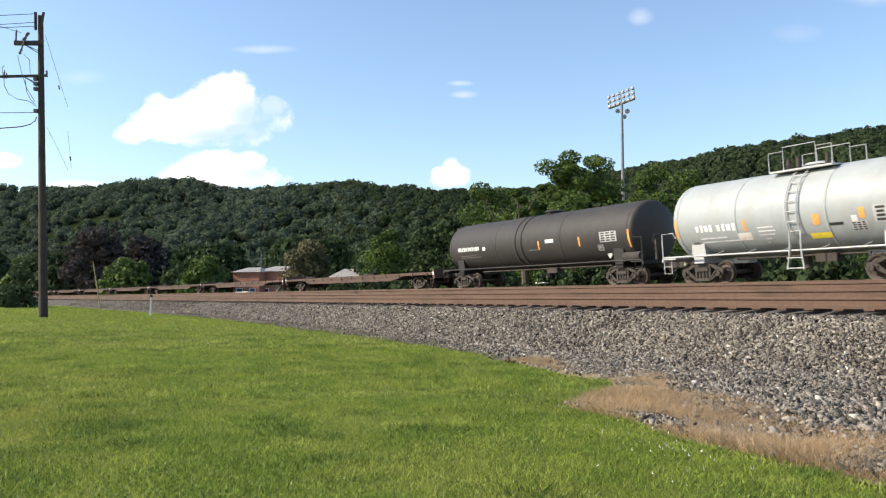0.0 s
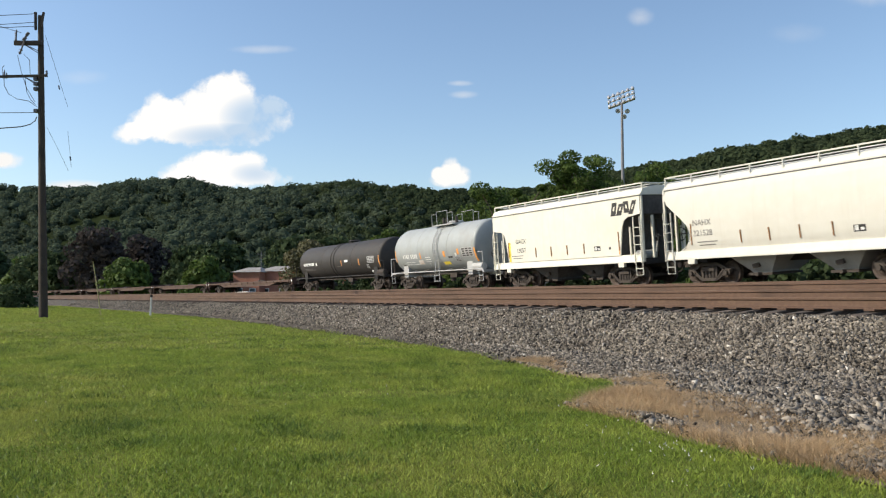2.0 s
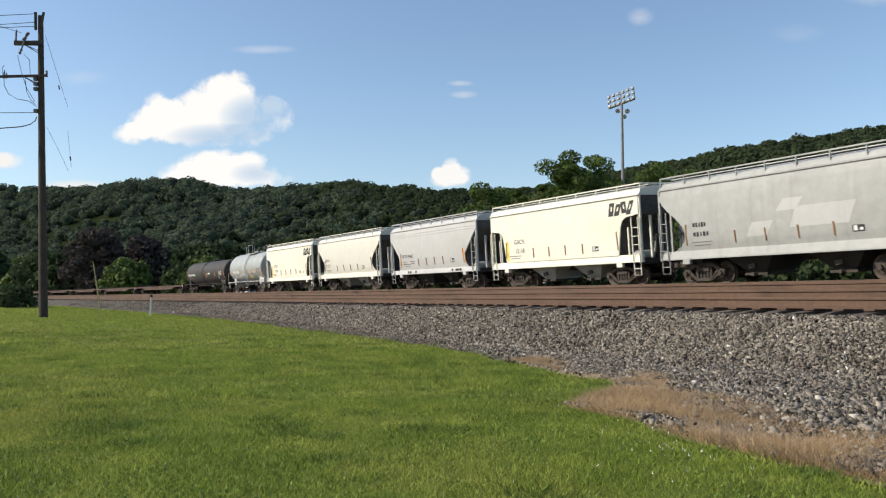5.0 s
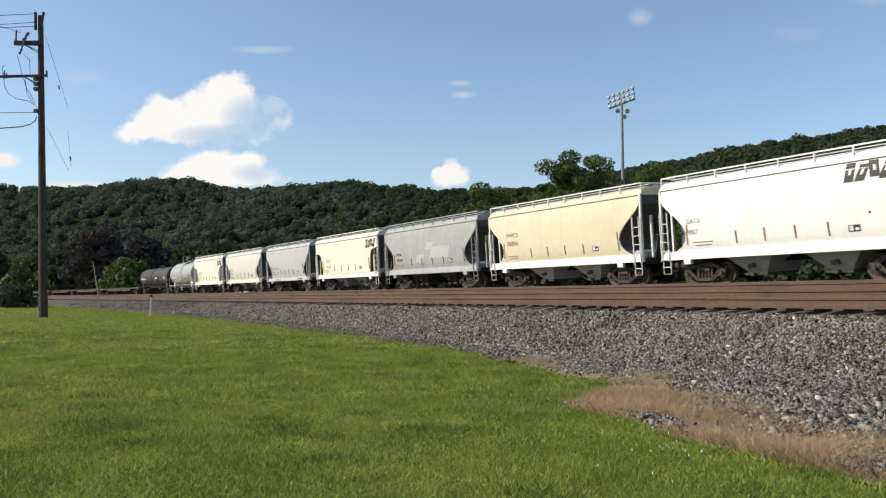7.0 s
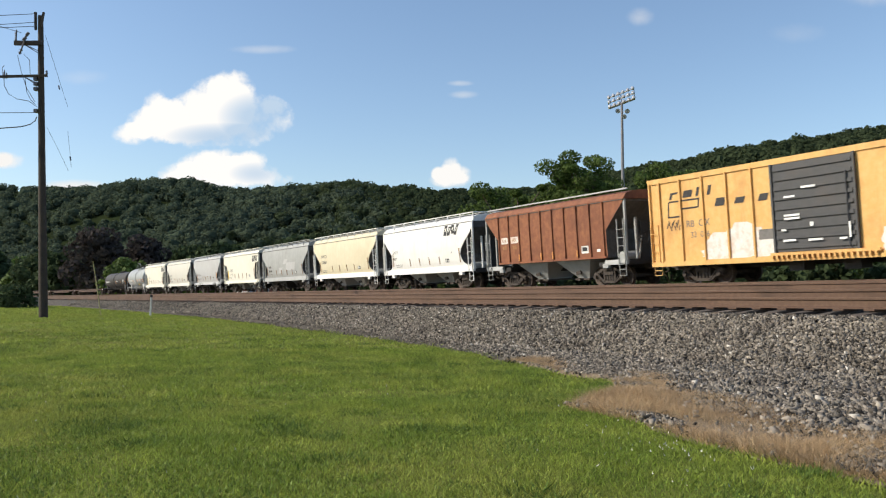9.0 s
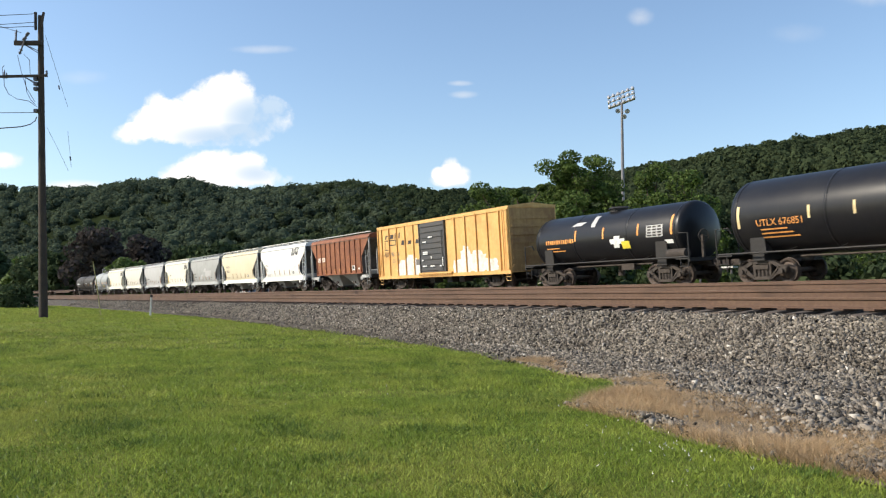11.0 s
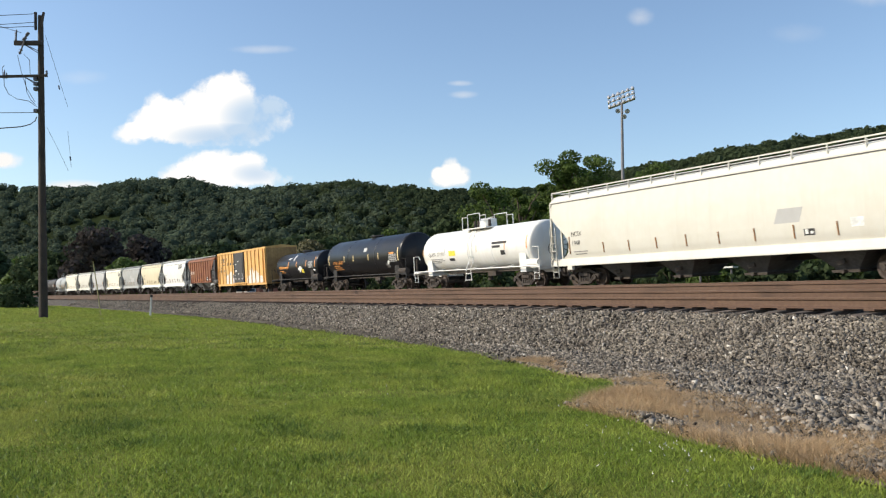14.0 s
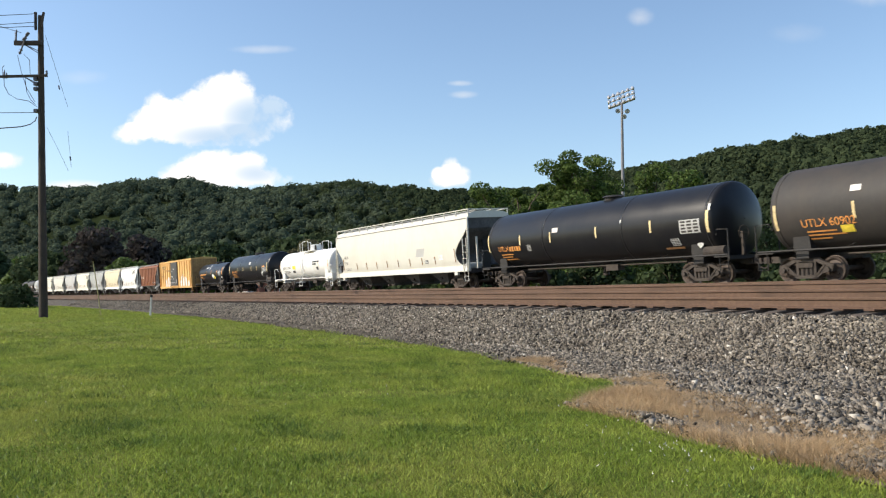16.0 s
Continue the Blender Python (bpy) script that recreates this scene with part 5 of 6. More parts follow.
for i in range(8):
    rear = 44.0 + 27.2 * i
    add(flatcar(26.6), rear, rear + 26.6)

r_, sf = tank(16.9, DUSTBLACK, "dusty black tank car with a strap round the middle", r=1.38, zc=2.36, straps=(0.96, 0.42), climb=False, mid=-0.7)
bars(r_, 6.7, 2.27, (2.3,), 0.24, 0.2, sf, INKWHITE, "reporting_mark")
mark(r_, "stencil_line", 3.92, 2.23, 0.27, 0.2, sf, INKWHITE)
bars(r_, 6.5, 1.9, (1.6, 2.2), 0.04, 0.1, sf, INKGREY)
stripes(r_, (-1.1, -4.24), 2.14, sf, INKORANGE, 0.44, 0.11)
mark(r_, "stencil_line", -0.6, 1.93, 0.8, 0.04, sf, INKGREY)
stripes(r_, (-7.56,), 2.1, sf, INKORANGE, 0.78, 0.12)
mark(r_, "stencil_line", -2.0, 2.3, 0.66, 0.17, sf, INKWHITE)
panel(r_, -6.25, 2.25, 1.1, 0.46, sf)
panel(r_, -5.63, 1.78, 0.4, 0.28, sf)
placard(r_, -6.0, 1.45, sf, 0.26)
add(r_, 26.0, 42.9)

r_, sf = tank(11.4, GREYTANK, "pale grey tank car with a railed top platform", r=1.5, zc=2.5, frame_paint=GREYP, cage=True, mid=-0.6)
bars(r_, 3.82, 2.17, (0.88,), 0.28, 0.3, sf, INKWHITE, "reporting_mark")
bars(r_, 2.8, 2.15, (0.95,), 0.28, 0.3, sf, INKWHITE, "reporting_mark")
bars(r_, 3.67, 1.79, (1.27, 1.85), 0.05, 0.14, sf, INKWHITE)
bars(r_, 0.94, 2.03, (0.66, 0.72, 0.66), 0.045, 0.13, sf, INKWHITE)
bars(r_, 0.75, 1.62, (0.25, 0.1), 0.045, 0.13, sf, INKWHITE)
mark(r_, "yellow_marking", -1.46, 1.6, 0.77, 0.19, sf, INKYELLOW)
mark(r_, "orange_square", -1.46, 2.14, 0.26, 0.36, sf, INKORANGE)
mark(r_, "orange_square", -3.09, 2.22, 0.2, 0.34, sf, INKORANGE)
mark(r_, "data_panel", -2.15, 1.94, 0.5, 0.09, sf, INKBLACK)
stripes(r_, (1.46,), 2.15, sf, INKORANGE, 0.4, 0.13)
stripes(r_, (4.78,), 2.24, sf, INKORANGE, 0.75, 0.12)
stripes(r_, (-4.9,), 1.98, sf, INKORANGE, 0.8, 0.16)
mark(r_, "buff_square", 1.56, 1.76, 0.6, 0.27, sf, BARE)
panel(r_, -4.1, 2.15, 1.25, 0.54, sf)
panel(r_, -2.93, 1.81, 0.54, 0.3, sf)
mark(r_, "white_tab", -2.82, 2.05, 0.2, 0.22, sf, INKWHITE)
panel(r_, 3.97, 1.56, 0.36, 0.28, sf)
placard(r_, -4.13, 1.42, sf, 0.3)
add(r_, 13.5, 24.9)

r_, sf, fx = hopper(11.3, CREAM, "cream covered hopper car with a company sign and notched ends", "notch", 2, gear=SHADEGRIME)
swoosh(r_, -4.0, 3.38, 0.64, sf, INKBLACK)
lettering(r_, "GACX", 3.55, 2.3, 0.32, sf, INKBLACK)
lettering(r_, "13057", 3.5, 1.84, 0.32, sf, INKBLACK)
mark(r_, "black_dot", -3.6, 1.72, 0.12, 0.12, sf, INKBLACK)
mark(r_, "red_stripe", -fx + 0.05, 1.75, 0.07, 0.7, sf, INKORANGE)
mark(r_, "yellow_stain", fx - 0.14, 1.9, 0.16, 1.0, sf, INKYELLOW)
add(r_, 0.9, 12.2)

r_, sf, fx = hopper(11.3, IVORY, "ivory covered hopper car with dusty lower sides", "round", 2)
lettering(r_, "NAHX", 4.1, 2.32, 0.32, sf, INKGREY)
lettering(r_, "321528", 4.1, 1.92, 0.32, sf, INKGREY)
add(r_, -11.65, -0.35)

r_, sf, fx = hopper(10.65, GREYP, "light grey covered hopper car with sloping ends", "slope", 2, gear=UNDER)
lettering(r_, "ACFX 44842", 3.7, 2.1, 0.29, sf, INKBLACK)
bars(r_, 3.6, 1.85, (0.5, 0.6), 0.05, 0.13, sf, INKGREY)
bars(r_, 2.6, 1.85, (0.6, 0.5), 0.05, 0.13, sf, INKGREY)
mark(r_, "orange_patch", -fx - 0.02, 1.93, 0.18, 0.8, sf, INKORANGE)
mark(r_, "orange_patch", fx - 0.02, 1.8, 0.14, 0.6, sf, INKORANGE)
for x in (2.9, 2.6, 1.9, -2.6, -3.05, -3.25, -3.5):
    mark(r_, "sill_stencil", x, 1.17, 0.2, 0.13, lambda z: 1.565, INKBLACK, 0.012)
add(r_, -23.95, -13.3)

r_, sf, fx = hopper(11.4, CREAM, "cream covered hopper car with a yellow side post", "notch", 2)
swoosh(r_, -4.0, 3.38, 0.64, sf, INKBLACK)
lettering(r_, "GACX", 3.53, 2.29, 0.33, sf, INKBLACK)
lettering(r_, "13118", 3.47, 1.82, 0.33, sf, INKBLACK)
mark(r_, "yellow_stripe", fx - 0.16, 1.95, 0.18, 1.0, sf, INKYELLOW)
add(r_, -36.85, -25.45)

r_, sf, fx = hopper(11.6, GREYD, "weathered grey covered hopper car with pale stains", "round", 2, gear=UNDER)
bars(r_, 4.0, 2.35, (0.7, 0.8), 0.18, 0.36, sf, INKBLACK, "reporting_mark")
for x, z, w, h in ((-1.6, 2.3, 2.2, 0.7), (0.9, 2.0, 0.9, 0.5), (-0.4, 2.75, 0.8, 0.4)):
    mark(r_, "pale_stain", x, z, w, h, sf, GREYP, 0.006, 4, 0.3)
add(r_, -49.55, -37.95)

r_, sf, fx = hopper(11.65, TAN, "tan covered hopper car with white roof railing", "round", 2, trim=WHITEP, gear=GREYP)
lettering(r_, "MWCX", 4.1, 2.65, 0.34, sf, INKGREY)
lettering(r_, "300866", 4.1, 2.22, 0.34, sf, INKGREY)
add(r_, -62.45, -50.8)

r_, sf, fx = hopper(11.35, WHITEP, "white covered hopper car with a dark company sign", "round", 2, gear=GREYD)
swoosh(r_, -2.75, 3.5, 0.67, sf, INKBLACK)
lettering(r_, "GACX", 4.23, 2.42, 0.27, sf, INKGREY)
lettering(r_, "9867", 4.2, 2.0, 0.27, sf, INKGREY)
mark(r_, "black_dot", -3.35, 2.2, 0.08, 0.08, sf, INKBLACK)
add(r_, -74.9, -63.55)

r_, sf, fx = hopper(11.0, BROWNP, "rusty brown ribbed covered hopper car", "ribbed", 2, gear=GREYD, top=4.22, trim=GREYD)
for x, w, word in ((3.69, 0.6, "NA"), (2.77, 0.68, "HX")):
    mark(r_, "buff_panel", x, 2.52, w, 0.33, sf, BARE)
    lettering(r_, word, x + 0.22, 2.42, 0.28, lambda z: 1.566, RUSTMARK)
    bars(r_, x + 0.22, 2.15, (0.42,), 0.2, 0.3, sf, RUSTMARK, "reporting_mark")
mark(r_, "white_square", -2.78, 1.74, 0.5, 0.34, sf, INKWHITE)
mark(r_, "square_print", -2.78, 1.76, 0.34, 0.18, sf, INKBLACK, 0.014)
mark(r_, "white_square", -3.72, 1.66, 0.22, 0.12, sf, INKWHITE)
add(r_, -87.3, -76.3)

add(boxcar(15.8), -104.6, -88.8)

r_, sf = tank(11.1, BLACKP, "short black tank car with pale spilled streaks", r=1.24, zc=2.2, climb=False)
bars(r_, 3.98, 2.2, (2.2,), 0.2, 0.2, sf, INKORANGE, "reporting_mark")
bars(r_, 3.9, 1.9, (1.0, 1.4), 0.05, 0.14, sf, INKORANGE)
stripes(r_, (1.68, -0.28, -2.51), 2.42, sf, INKORANGE, 0.5, 0.1)
stripes(r_, (-4.45,), 2.5, sf, INKORANGE, 0.8, 0.12)
mark(r_, "spilled_patch", -1.2, 2.0, 0.95, 0.22, sf, INKWHITE)
mark(r_, "spilled_patch", -1.15, 1.98, 0.36, 0.52, sf, INKWHITE, 0.011, slant=0.1)
mark(r_, "yellow_marking", -1.7, 1.82, 0.5, 0.32, sf, INKYELLOW, 0.013)
mark(r_, "spilled_patch", 1.6, 2.95, 0.7, 0.16, sf, GREYP, steps=4, slant=0.3)
mark(r_, "spilled_patch", 0.5, 3.0, 0.3, 0.5, sf, GREYP, steps=6)
panel(r_, -3.5, 2.3, 0.95, 0.5, sf)
mark(r_, "white_tab", -4.26, 1.82, 0.46, 0.16, sf, INKWHITE)
add(r_, -116.8, -105.7)

r_, sf = tank(14.0, BLACKP, "glossy black tank car with orange lettering", r=1.42, zc=2.42, climb=False)
lettering(r_, "UTLX 676851", 5.1, 2.08, 0.34, sf, INKORANGE)
bars(r_, 4.95, 1.95, (1.1, 1.3, 1.5), 0.05, 0.14, sf, INKORANGE)
stripes(r_, (2.92, 1.26, -1.3, -2.92), 2.43, sf, INKBUFF, 0.44, 0.1)
stripes(r_, (5.86,), 2.45, sf, INKBUFF, 0.8, 0.12)
stripes(r_, (-5.85,), 2.46, sf, INKBUFF, 0.88, 0.12)
mark(r_, "buff_square", -0.73, 2.95, 0.5, 0.26, sf, GREYP)
panel(r_, -5.05, 2.22, 1.05, 0.5, sf)
mark(r_, "orange_square", -4.94, 2.54, 0.68, 0.11, sf, INKORANGE)
panel(r_, -4.12, 1.75, 0.46, 0.3, sf)
placard(r_, -4.42, 1.95, sf, 0.26)
add(r_, -132.1, -118.1)

r_, sf = tank(13.35, WHITEP, "white tank car with a tall railed dome platform", r=1.27, zc=2.24, frame_paint=WHITEP, dome="high", cage=True, inset=0.72)
lettering(r_, "QUPX  27193", 4.9, 2.05, 0.32, sf, INKGREY)
bars(r_, 4.8, 1.85, (1.5, 1.7, 1.2), 0.04, 0.1, sf, INKGREY)
mark(r_, "yellow_marking", 2.1, 2.15, 0.75, 0.3, sf, INKYELLOW)
mark(r_, "data_panel", 2.2, 1.78, 0.6, 0.16, sf, INKBLACK)
bars(r_, -2.2, 2.5, (1.4, 0.8), 0.13, 0.2, sf, INKBLACK)
mark(r_, "data_panel", -3.2, 1.95, 0.42, 0.24, sf, INKBLACK)
stripes(r_, (5.6, -0.6, -3.4), 2.3, sf, INKORANGE, 0.4, 0.06)
stripes(r_, (2.9,), 2.3, sf, INKGREY, 0.4, 0.05)
stripes(r_, (-5.4,), 2.4, sf, INKORANGE, 0.7, 0.08)
placard(r_, -4.9, 1.7, sf)
add(r_, -146.5, -133.15)

r_, sf, fx = hopper(19.0, IVORY, "long ivory covered hopper car with grey ends", "round", 4, top=4.5, gear=SHADEGRIME)
lettering(r_, "NCIX", 7.9, 2.4, 0.31, sf, INKBLACK)
lettering(r_, "1948", 7.9, 1.98, 0.31, sf, INKBLACK)
mark(r_, "pale_stain", -3.9, 2.35, 1.0, 0.5, sf, GREYP, 0.006, 4, 0.2)
mark(r_, "white_square", -6.4, 1.95, 0.45, 0.3, sf, INKWHITE)
add(r_, -166.65, -147.65)

r_, sf = tank(17.1, BLACKP, "long glossy black tank car with white reflective stripes", r=1.5, zc=2.5, climb=False, mid=-0.7)
lettering(r_, "UTLX", 6.82, 1.98, 0.37, sf, INKORANGE)
bars(r_, 5.85, 2.08, (1.05,), 0.26, 0.2, sf, INKORANGE, "reporting_mark")
bars(r_, 6.7, 1.8, (1.05, 0.9, 1.24), 0.05, 0.13, sf, INKORANGE)
panel(r_, 4.07, 2.06, 0.3, 0.3, sf)
stripes(r_, (4.77, 2.23, -1.15, -4.58), 2.48, sf, INKBUFF, 0.5, 0.1)
stripes(r_, (-2.79,), 2.83, sf, INKWHITE, 0.15, 0.07)
stripes(r_, (7.7,), 2.45, sf, INKBUFF, 0.92, 0.1)
stripes(r_, (-7.61,), 2.46, sf, INKBUFF, 0.86, 0.14)
mark(r_, "white_tab", -7.7, 3.0, 0.12, 0.25, sf, INKWHITE)
mark(r_, "buff_square", 1.84, 2.79, 0.44, 0.22, sf, BARE)
panel(r_, -6.71, 2.33, 1.05, 0.54, sf)
panel(r_, -5.79, 1.76, 0.44, 0.28, sf)
mark(r_, "yellow_marking", -5.6, 1.52, 0.99, 0.08, sf, RUSTMARK)
placard(r_, -7.0, 1.6, sf, 0.24)
add(r_, -185.0, -167.9)

r_, sf = tank(16.35, DUSTBLACK, "dusty black tank car with orange lettering", r=1.5, zc=2.5, climb=False)
lettering(r_, "UTLX 60902", 6.23, 1.9, 0.38, sf, INKORANGE)
bars(r_, 6.1, 1.74, (1.1, 1.4, 0.8), 0.05, 0.12, sf, INKORANGE)
stripes(r_, (7.2,), 2.3, sf, INKBUFF, 0.88, 0.12)
stripes(r_, (4.24, 1.0, -2.0), 2.34, sf, INKBUFF, 0.54, 0.1)
mark(r_, "yellow_marking", 4.59, 1.76, 0.46, 0.24, sf, INKYELLOW, 0.014)
mark(r_, "buff_square", 4.17, 3.03, 0.38, 0.2, sf, BARE)
add(r_, -202.5, -186.15)


# ---- wooden utility pole ----
def wire(name, a, b, sag, r, parent=None, n=10):
    bm = bmesh.new()
    a, b = Vector(a), Vector(b)
    pts = [a.lerp(b, k / n) - Vector((0, 0, sag * 4 * (k / n) * (1 - k / n))) for k in range(n + 1)]
    tube(bm, pts, [r] * (n + 1), 5)
    return part(name, bm, CABLE, parent)


CABLE = mat("cable", (0.03, 0.03, 0.032), fine=10, coarse=1, rough=0.7, bump=0)
INSUL = mat("insulator", (0.08, 0.07, 0.08), fine=10, coarse=1, rough=0.35, bump=0)
CONCRETE = mat("grey_box_paint", (0.2, 0.185, 0.16), fine=10, coarse=1, rough=0.8)
POST = mat("white_post_paint", (0.72, 0.7, 0.66), (0.5, 0.46, 0.4), fine=12, coarse=3, rough=0.7, bump=0.1)
PX, PY, PZ, PH = -19.53, 40.0, 0.14, 15.25
pole = tagged(new("utility_pole"), "dark weathered wooden utility pole with crossarms and wires", "utility pole")
pole.matrix_basis = pose(PX, PY, PZ, 0, -2.2, 0)
bm = bmesh.new()
tube(bm, [Vector((0, 0, -0.3)), Vector((0, 0, 0.6)), Vector((0, 0, PH * 0.5)), Vector((0, 0, PH - 0.2))], [0.215, 0.205, 0.165, 0.125], 16)
part("pole_shaft", bm, POLEWOOD, pole)
for x0, x1, z, w in ((-1.2, 0.13, PH - 1.63, 0.17), (-2.7, 0.4, PH - 3.28, 0.10)):
    bm = bmesh.new()
    beam(bm, (x0, -0.2, z + 0.03), (x1, -0.2, z - 0.02), w, w * 1.2)
    arm = part("crossarm", bm, POLEWOOD, pole)
    for dz in (0, 0.12):
        bm = bmesh.new()
        beam(bm, (-0.72, -0.2, z - 0.06), (0, -0.14, z - 0.42 - dz), 0.035)
        part("arm_brace", bm, POLEWOOD, arm)
    for x, h in ((x0 + 0.06, 0.7 if w > 0.15 else 0.0), (-1.73, 0.0 if w > 0.15 else 0.34), (-1.62, 0.0 if w > 0.15 else 0.2), (x1 - 0.03, 0.06 if w > 0.15 else 0.24)):
        if not h:
            continue
        bm = bmesh.new()
        pipe(bm, [(x + 0.06 * h, -0.2, z + h), (x, -0.2, z - 0.1)], 0.03, 8)
        for k in range(max(1, int(h / 0.12))):
            bmesh.ops.create_cone(bm, cap_ends=True, segments=12, radius1=0.06, radius2=0.045, depth=0.06, matrix=Matrix.Translation((x, -0.2, z + 0.08 + 0.11 * k)))
        part("insulator", bm, INSUL, arm)
for x, z, x2, z2, w in ((-0.2, PH - 0.94, -0.2, PH - 0.04, 0.10), (0.07, PH - 0.8, 0.21, PH - 0.06, 0.09)):
    bm = bmesh.new()
    beam(bm, (x, -0.1, z), (x2, -0.1, z2), w)
    part("top_bracket", bm, POLEWOOD, pole)
for x, z, a, ln in ((-0.7, PH - 1.68, 21, 1.15), (-0.58, PH - 1.32, 38, 0.5)):
    bm = bmesh.new()
    bmesh.ops.create_cone(bm, cap_ends=True, segments=12, radius1=0.04, radius2=0.04, depth=ln, matrix=pose(x, -0.32, z, 0, a, 0))
    for k in (-0.42, -0.3, 0.1, 0.25, 0.4):
        bmesh.ops.create_cone(bm, cap_ends=True, segments=12, radius1=0.075, radius2=0.075, depth=0.05, matrix=pose(x, -0.32, z, 0, a, 0) @ Matrix.Translation((0, 0, k * ln)))
    part("fuse_cutout", bm, INSUL, pole)
for z in (PH - 3.5, PH - 3.75, PH - 4.0, PH - 5.1):
    bm = bmesh.new()
    block(bm, -0.3, -0.12, -0.2, 0.05, z, z + 0.16)
    part("wire_bracket", bm, INSUL, pole)
for z, sag, y, end in ((PH - 0.12, 0.25, -6, -1.6), (PH - 0.55, 0.3, -6, -1.9), (PH - 0.75, 0.35, -7, -1.4), (PH - 3.2, 0.3, -6, -0.4), (PH - 5.1, 0.1, -4, 0.3)):
    wire("line_wire", (-0.25, -0.1, z), (-30, y, z + end), sag, 0.016, pole, 14)
for path, r in (([(-1.73, PH - 3.35), (-1.7, PH - 3.75), (-1.5, PH - 4.15), (-1.1, PH - 4.42), (-0.5, PH - 4.55), (-0.12, PH - 4.85)], 0.016),
                ([(-0.72, PH - 2.2), (-0.45, PH - 2.5), (-0.42, PH - 3.2), (-0.2, PH - 3.3)], 0.014), ([(-1.04, PH - 2.25), (-0.85, PH - 3.1), (-0.6, PH - 3.9), (-0.2, PH - 4.6)], 0.014),
                ([(-0.68, PH - 3.4), (-0.6, PH - 4.1), (-0.4, PH - 4.5), (-0.16, PH - 4.75)], 0.014), ([(-1.78, PH - 3.2), (-1.8, PH - 2.85), (-1.7, PH - 2.7)], 0.012),
                ([(-0.12, PH - 5.35), (-0.2, PH - 5.55), (-0.45, PH - 5.72), (-0.9, PH - 5.82), (-2.0, PH - 5.86), (-14, PH - 6.1)], 0.026), ([(-0.85, PH - 1.1), (-2.3, PH - 0.6), (-8, PH - 0.5)], 0.012)):
    bm = bmesh.new()
    pipe(bm, [(x, -0.24, z) for x, z in path], r, 6)
    part("jumper_wire", bm, CABLE, pole)
wire("guy_wire", (0.23, 0, PH - 1.2), (0.85, 1.0, PH - 4.6), 0.02, 0.009, pole)
wire("guy_wire", (0.25, 0, PH - 5.83), (0.85, 1.0, PH - 7.9), -0.05, 0.008, pole)
wire("hanging_wire", (1.3, 0, PH - 6.1), (1.45, 0, PH - 7.9), 0.0, 0.007, pole)
for x, z in ((0.7, PH - 3.75), (1.41, PH - 7.45)):
    bm = bmesh.new()
    bmesh.ops.create_cone(bm, cap_ends=True, segments=10, radius1=0.035, radius2=0.035, depth=0.2, matrix=pose(x, 0.4 if x < 1 else 0, z, 0, -10, 0))
    part("strain_insulator", bm, INSUL, pole)

# small posts at the edge of the stones
post = tagged(new("marker_post"), "slim white marker post at the edge of the stones", "post")
post.matrix_basis = pose(-15.6, 43.6, 0.12, 0, 2, 0)
bm = bmesh.new()
beam(bm, (0, 0, -0.1), (0, 0, 1.03), 0.12, 0.06)
part("post_shaft", bm, POST, post)
bm = bmesh.new()
beam(bm, (0, 0, 1.03), (0, 0, 1.17), 0.16, 0.09)
part("post_cap", bm, UNDER, post)
bm = bmesh.new()
tube(bm, [Vector((0.2, 0, -0.1)), Vector((-0.05, 0, 1.5)), Vector((-0.32, 0, 3.0))], [0.032, 0.03, 0.026], 8)
stake = part("guy_guard", bm, mat("faded_yellow_plastic", (0.3, 0.27, 0.12), fine=8, coarse=2, rough=0.7))
tagged(stake, "leaning faded yellow guy-wire guard on the lawn", "guy guard")
stake.matrix_basis = pose(-19.0, 45.0, 0.14)
box = tagged(new("signal_cabinet"), "small grey metal cabinet by the tracks", "cabinet")
box.matrix_basis = pose(-43.0, 86, 0.15, 0, 0, 20)
bm = bmesh.new()
block(bm, -0.4, 0.4, -0.3, 0.3, -0.05, 1.1)
bmesh.ops.bevel(bm, geom=bm.edges[:], offset=0.03, segments=2, affect="EDGES")
part("cabinet_body", bm, CONCRETE, box)
bm = bmesh.new()
block(bm, -0.34, 0.34, -0.33, -0.3, 0.1, 1.0)
part("cabinet_door", bm, CONCRETE, box)

# ---- sports field light tower ----
LX, LY, LH = 28.85, 130.0, 32.0
STEEL = mat("galvanised_steel", (0.19, 0.18, 0.185), fine=6, coarse=0.5, rough=0.5, metal=0.5, bump=0.05)
LAMP = mat("lamp_glass", (0.5, 0.5, 0.52), fine=5, coarse=2, rough=0.15, metal=0.3, bump=0)
tower = tagged(new("floodlight_tower"), "tall steel floodlight mast with a rack of lamps", "floodlight")
tower.matrix_basis = pose(LX, LY, 0.4)
bm = bmesh.new()
tube(bm, [Vector((0, 0, -0.3)), Vector((0, 0, LH * 0.5)), Vector((0, 0, LH))], [0.38, 0.28, 0.19], 14)
part("mast", bm, STEEL, tower)
rack = Matrix.Translation((0, 0, LH)) @ pose(0, 0, 0, 0, -7, -50)
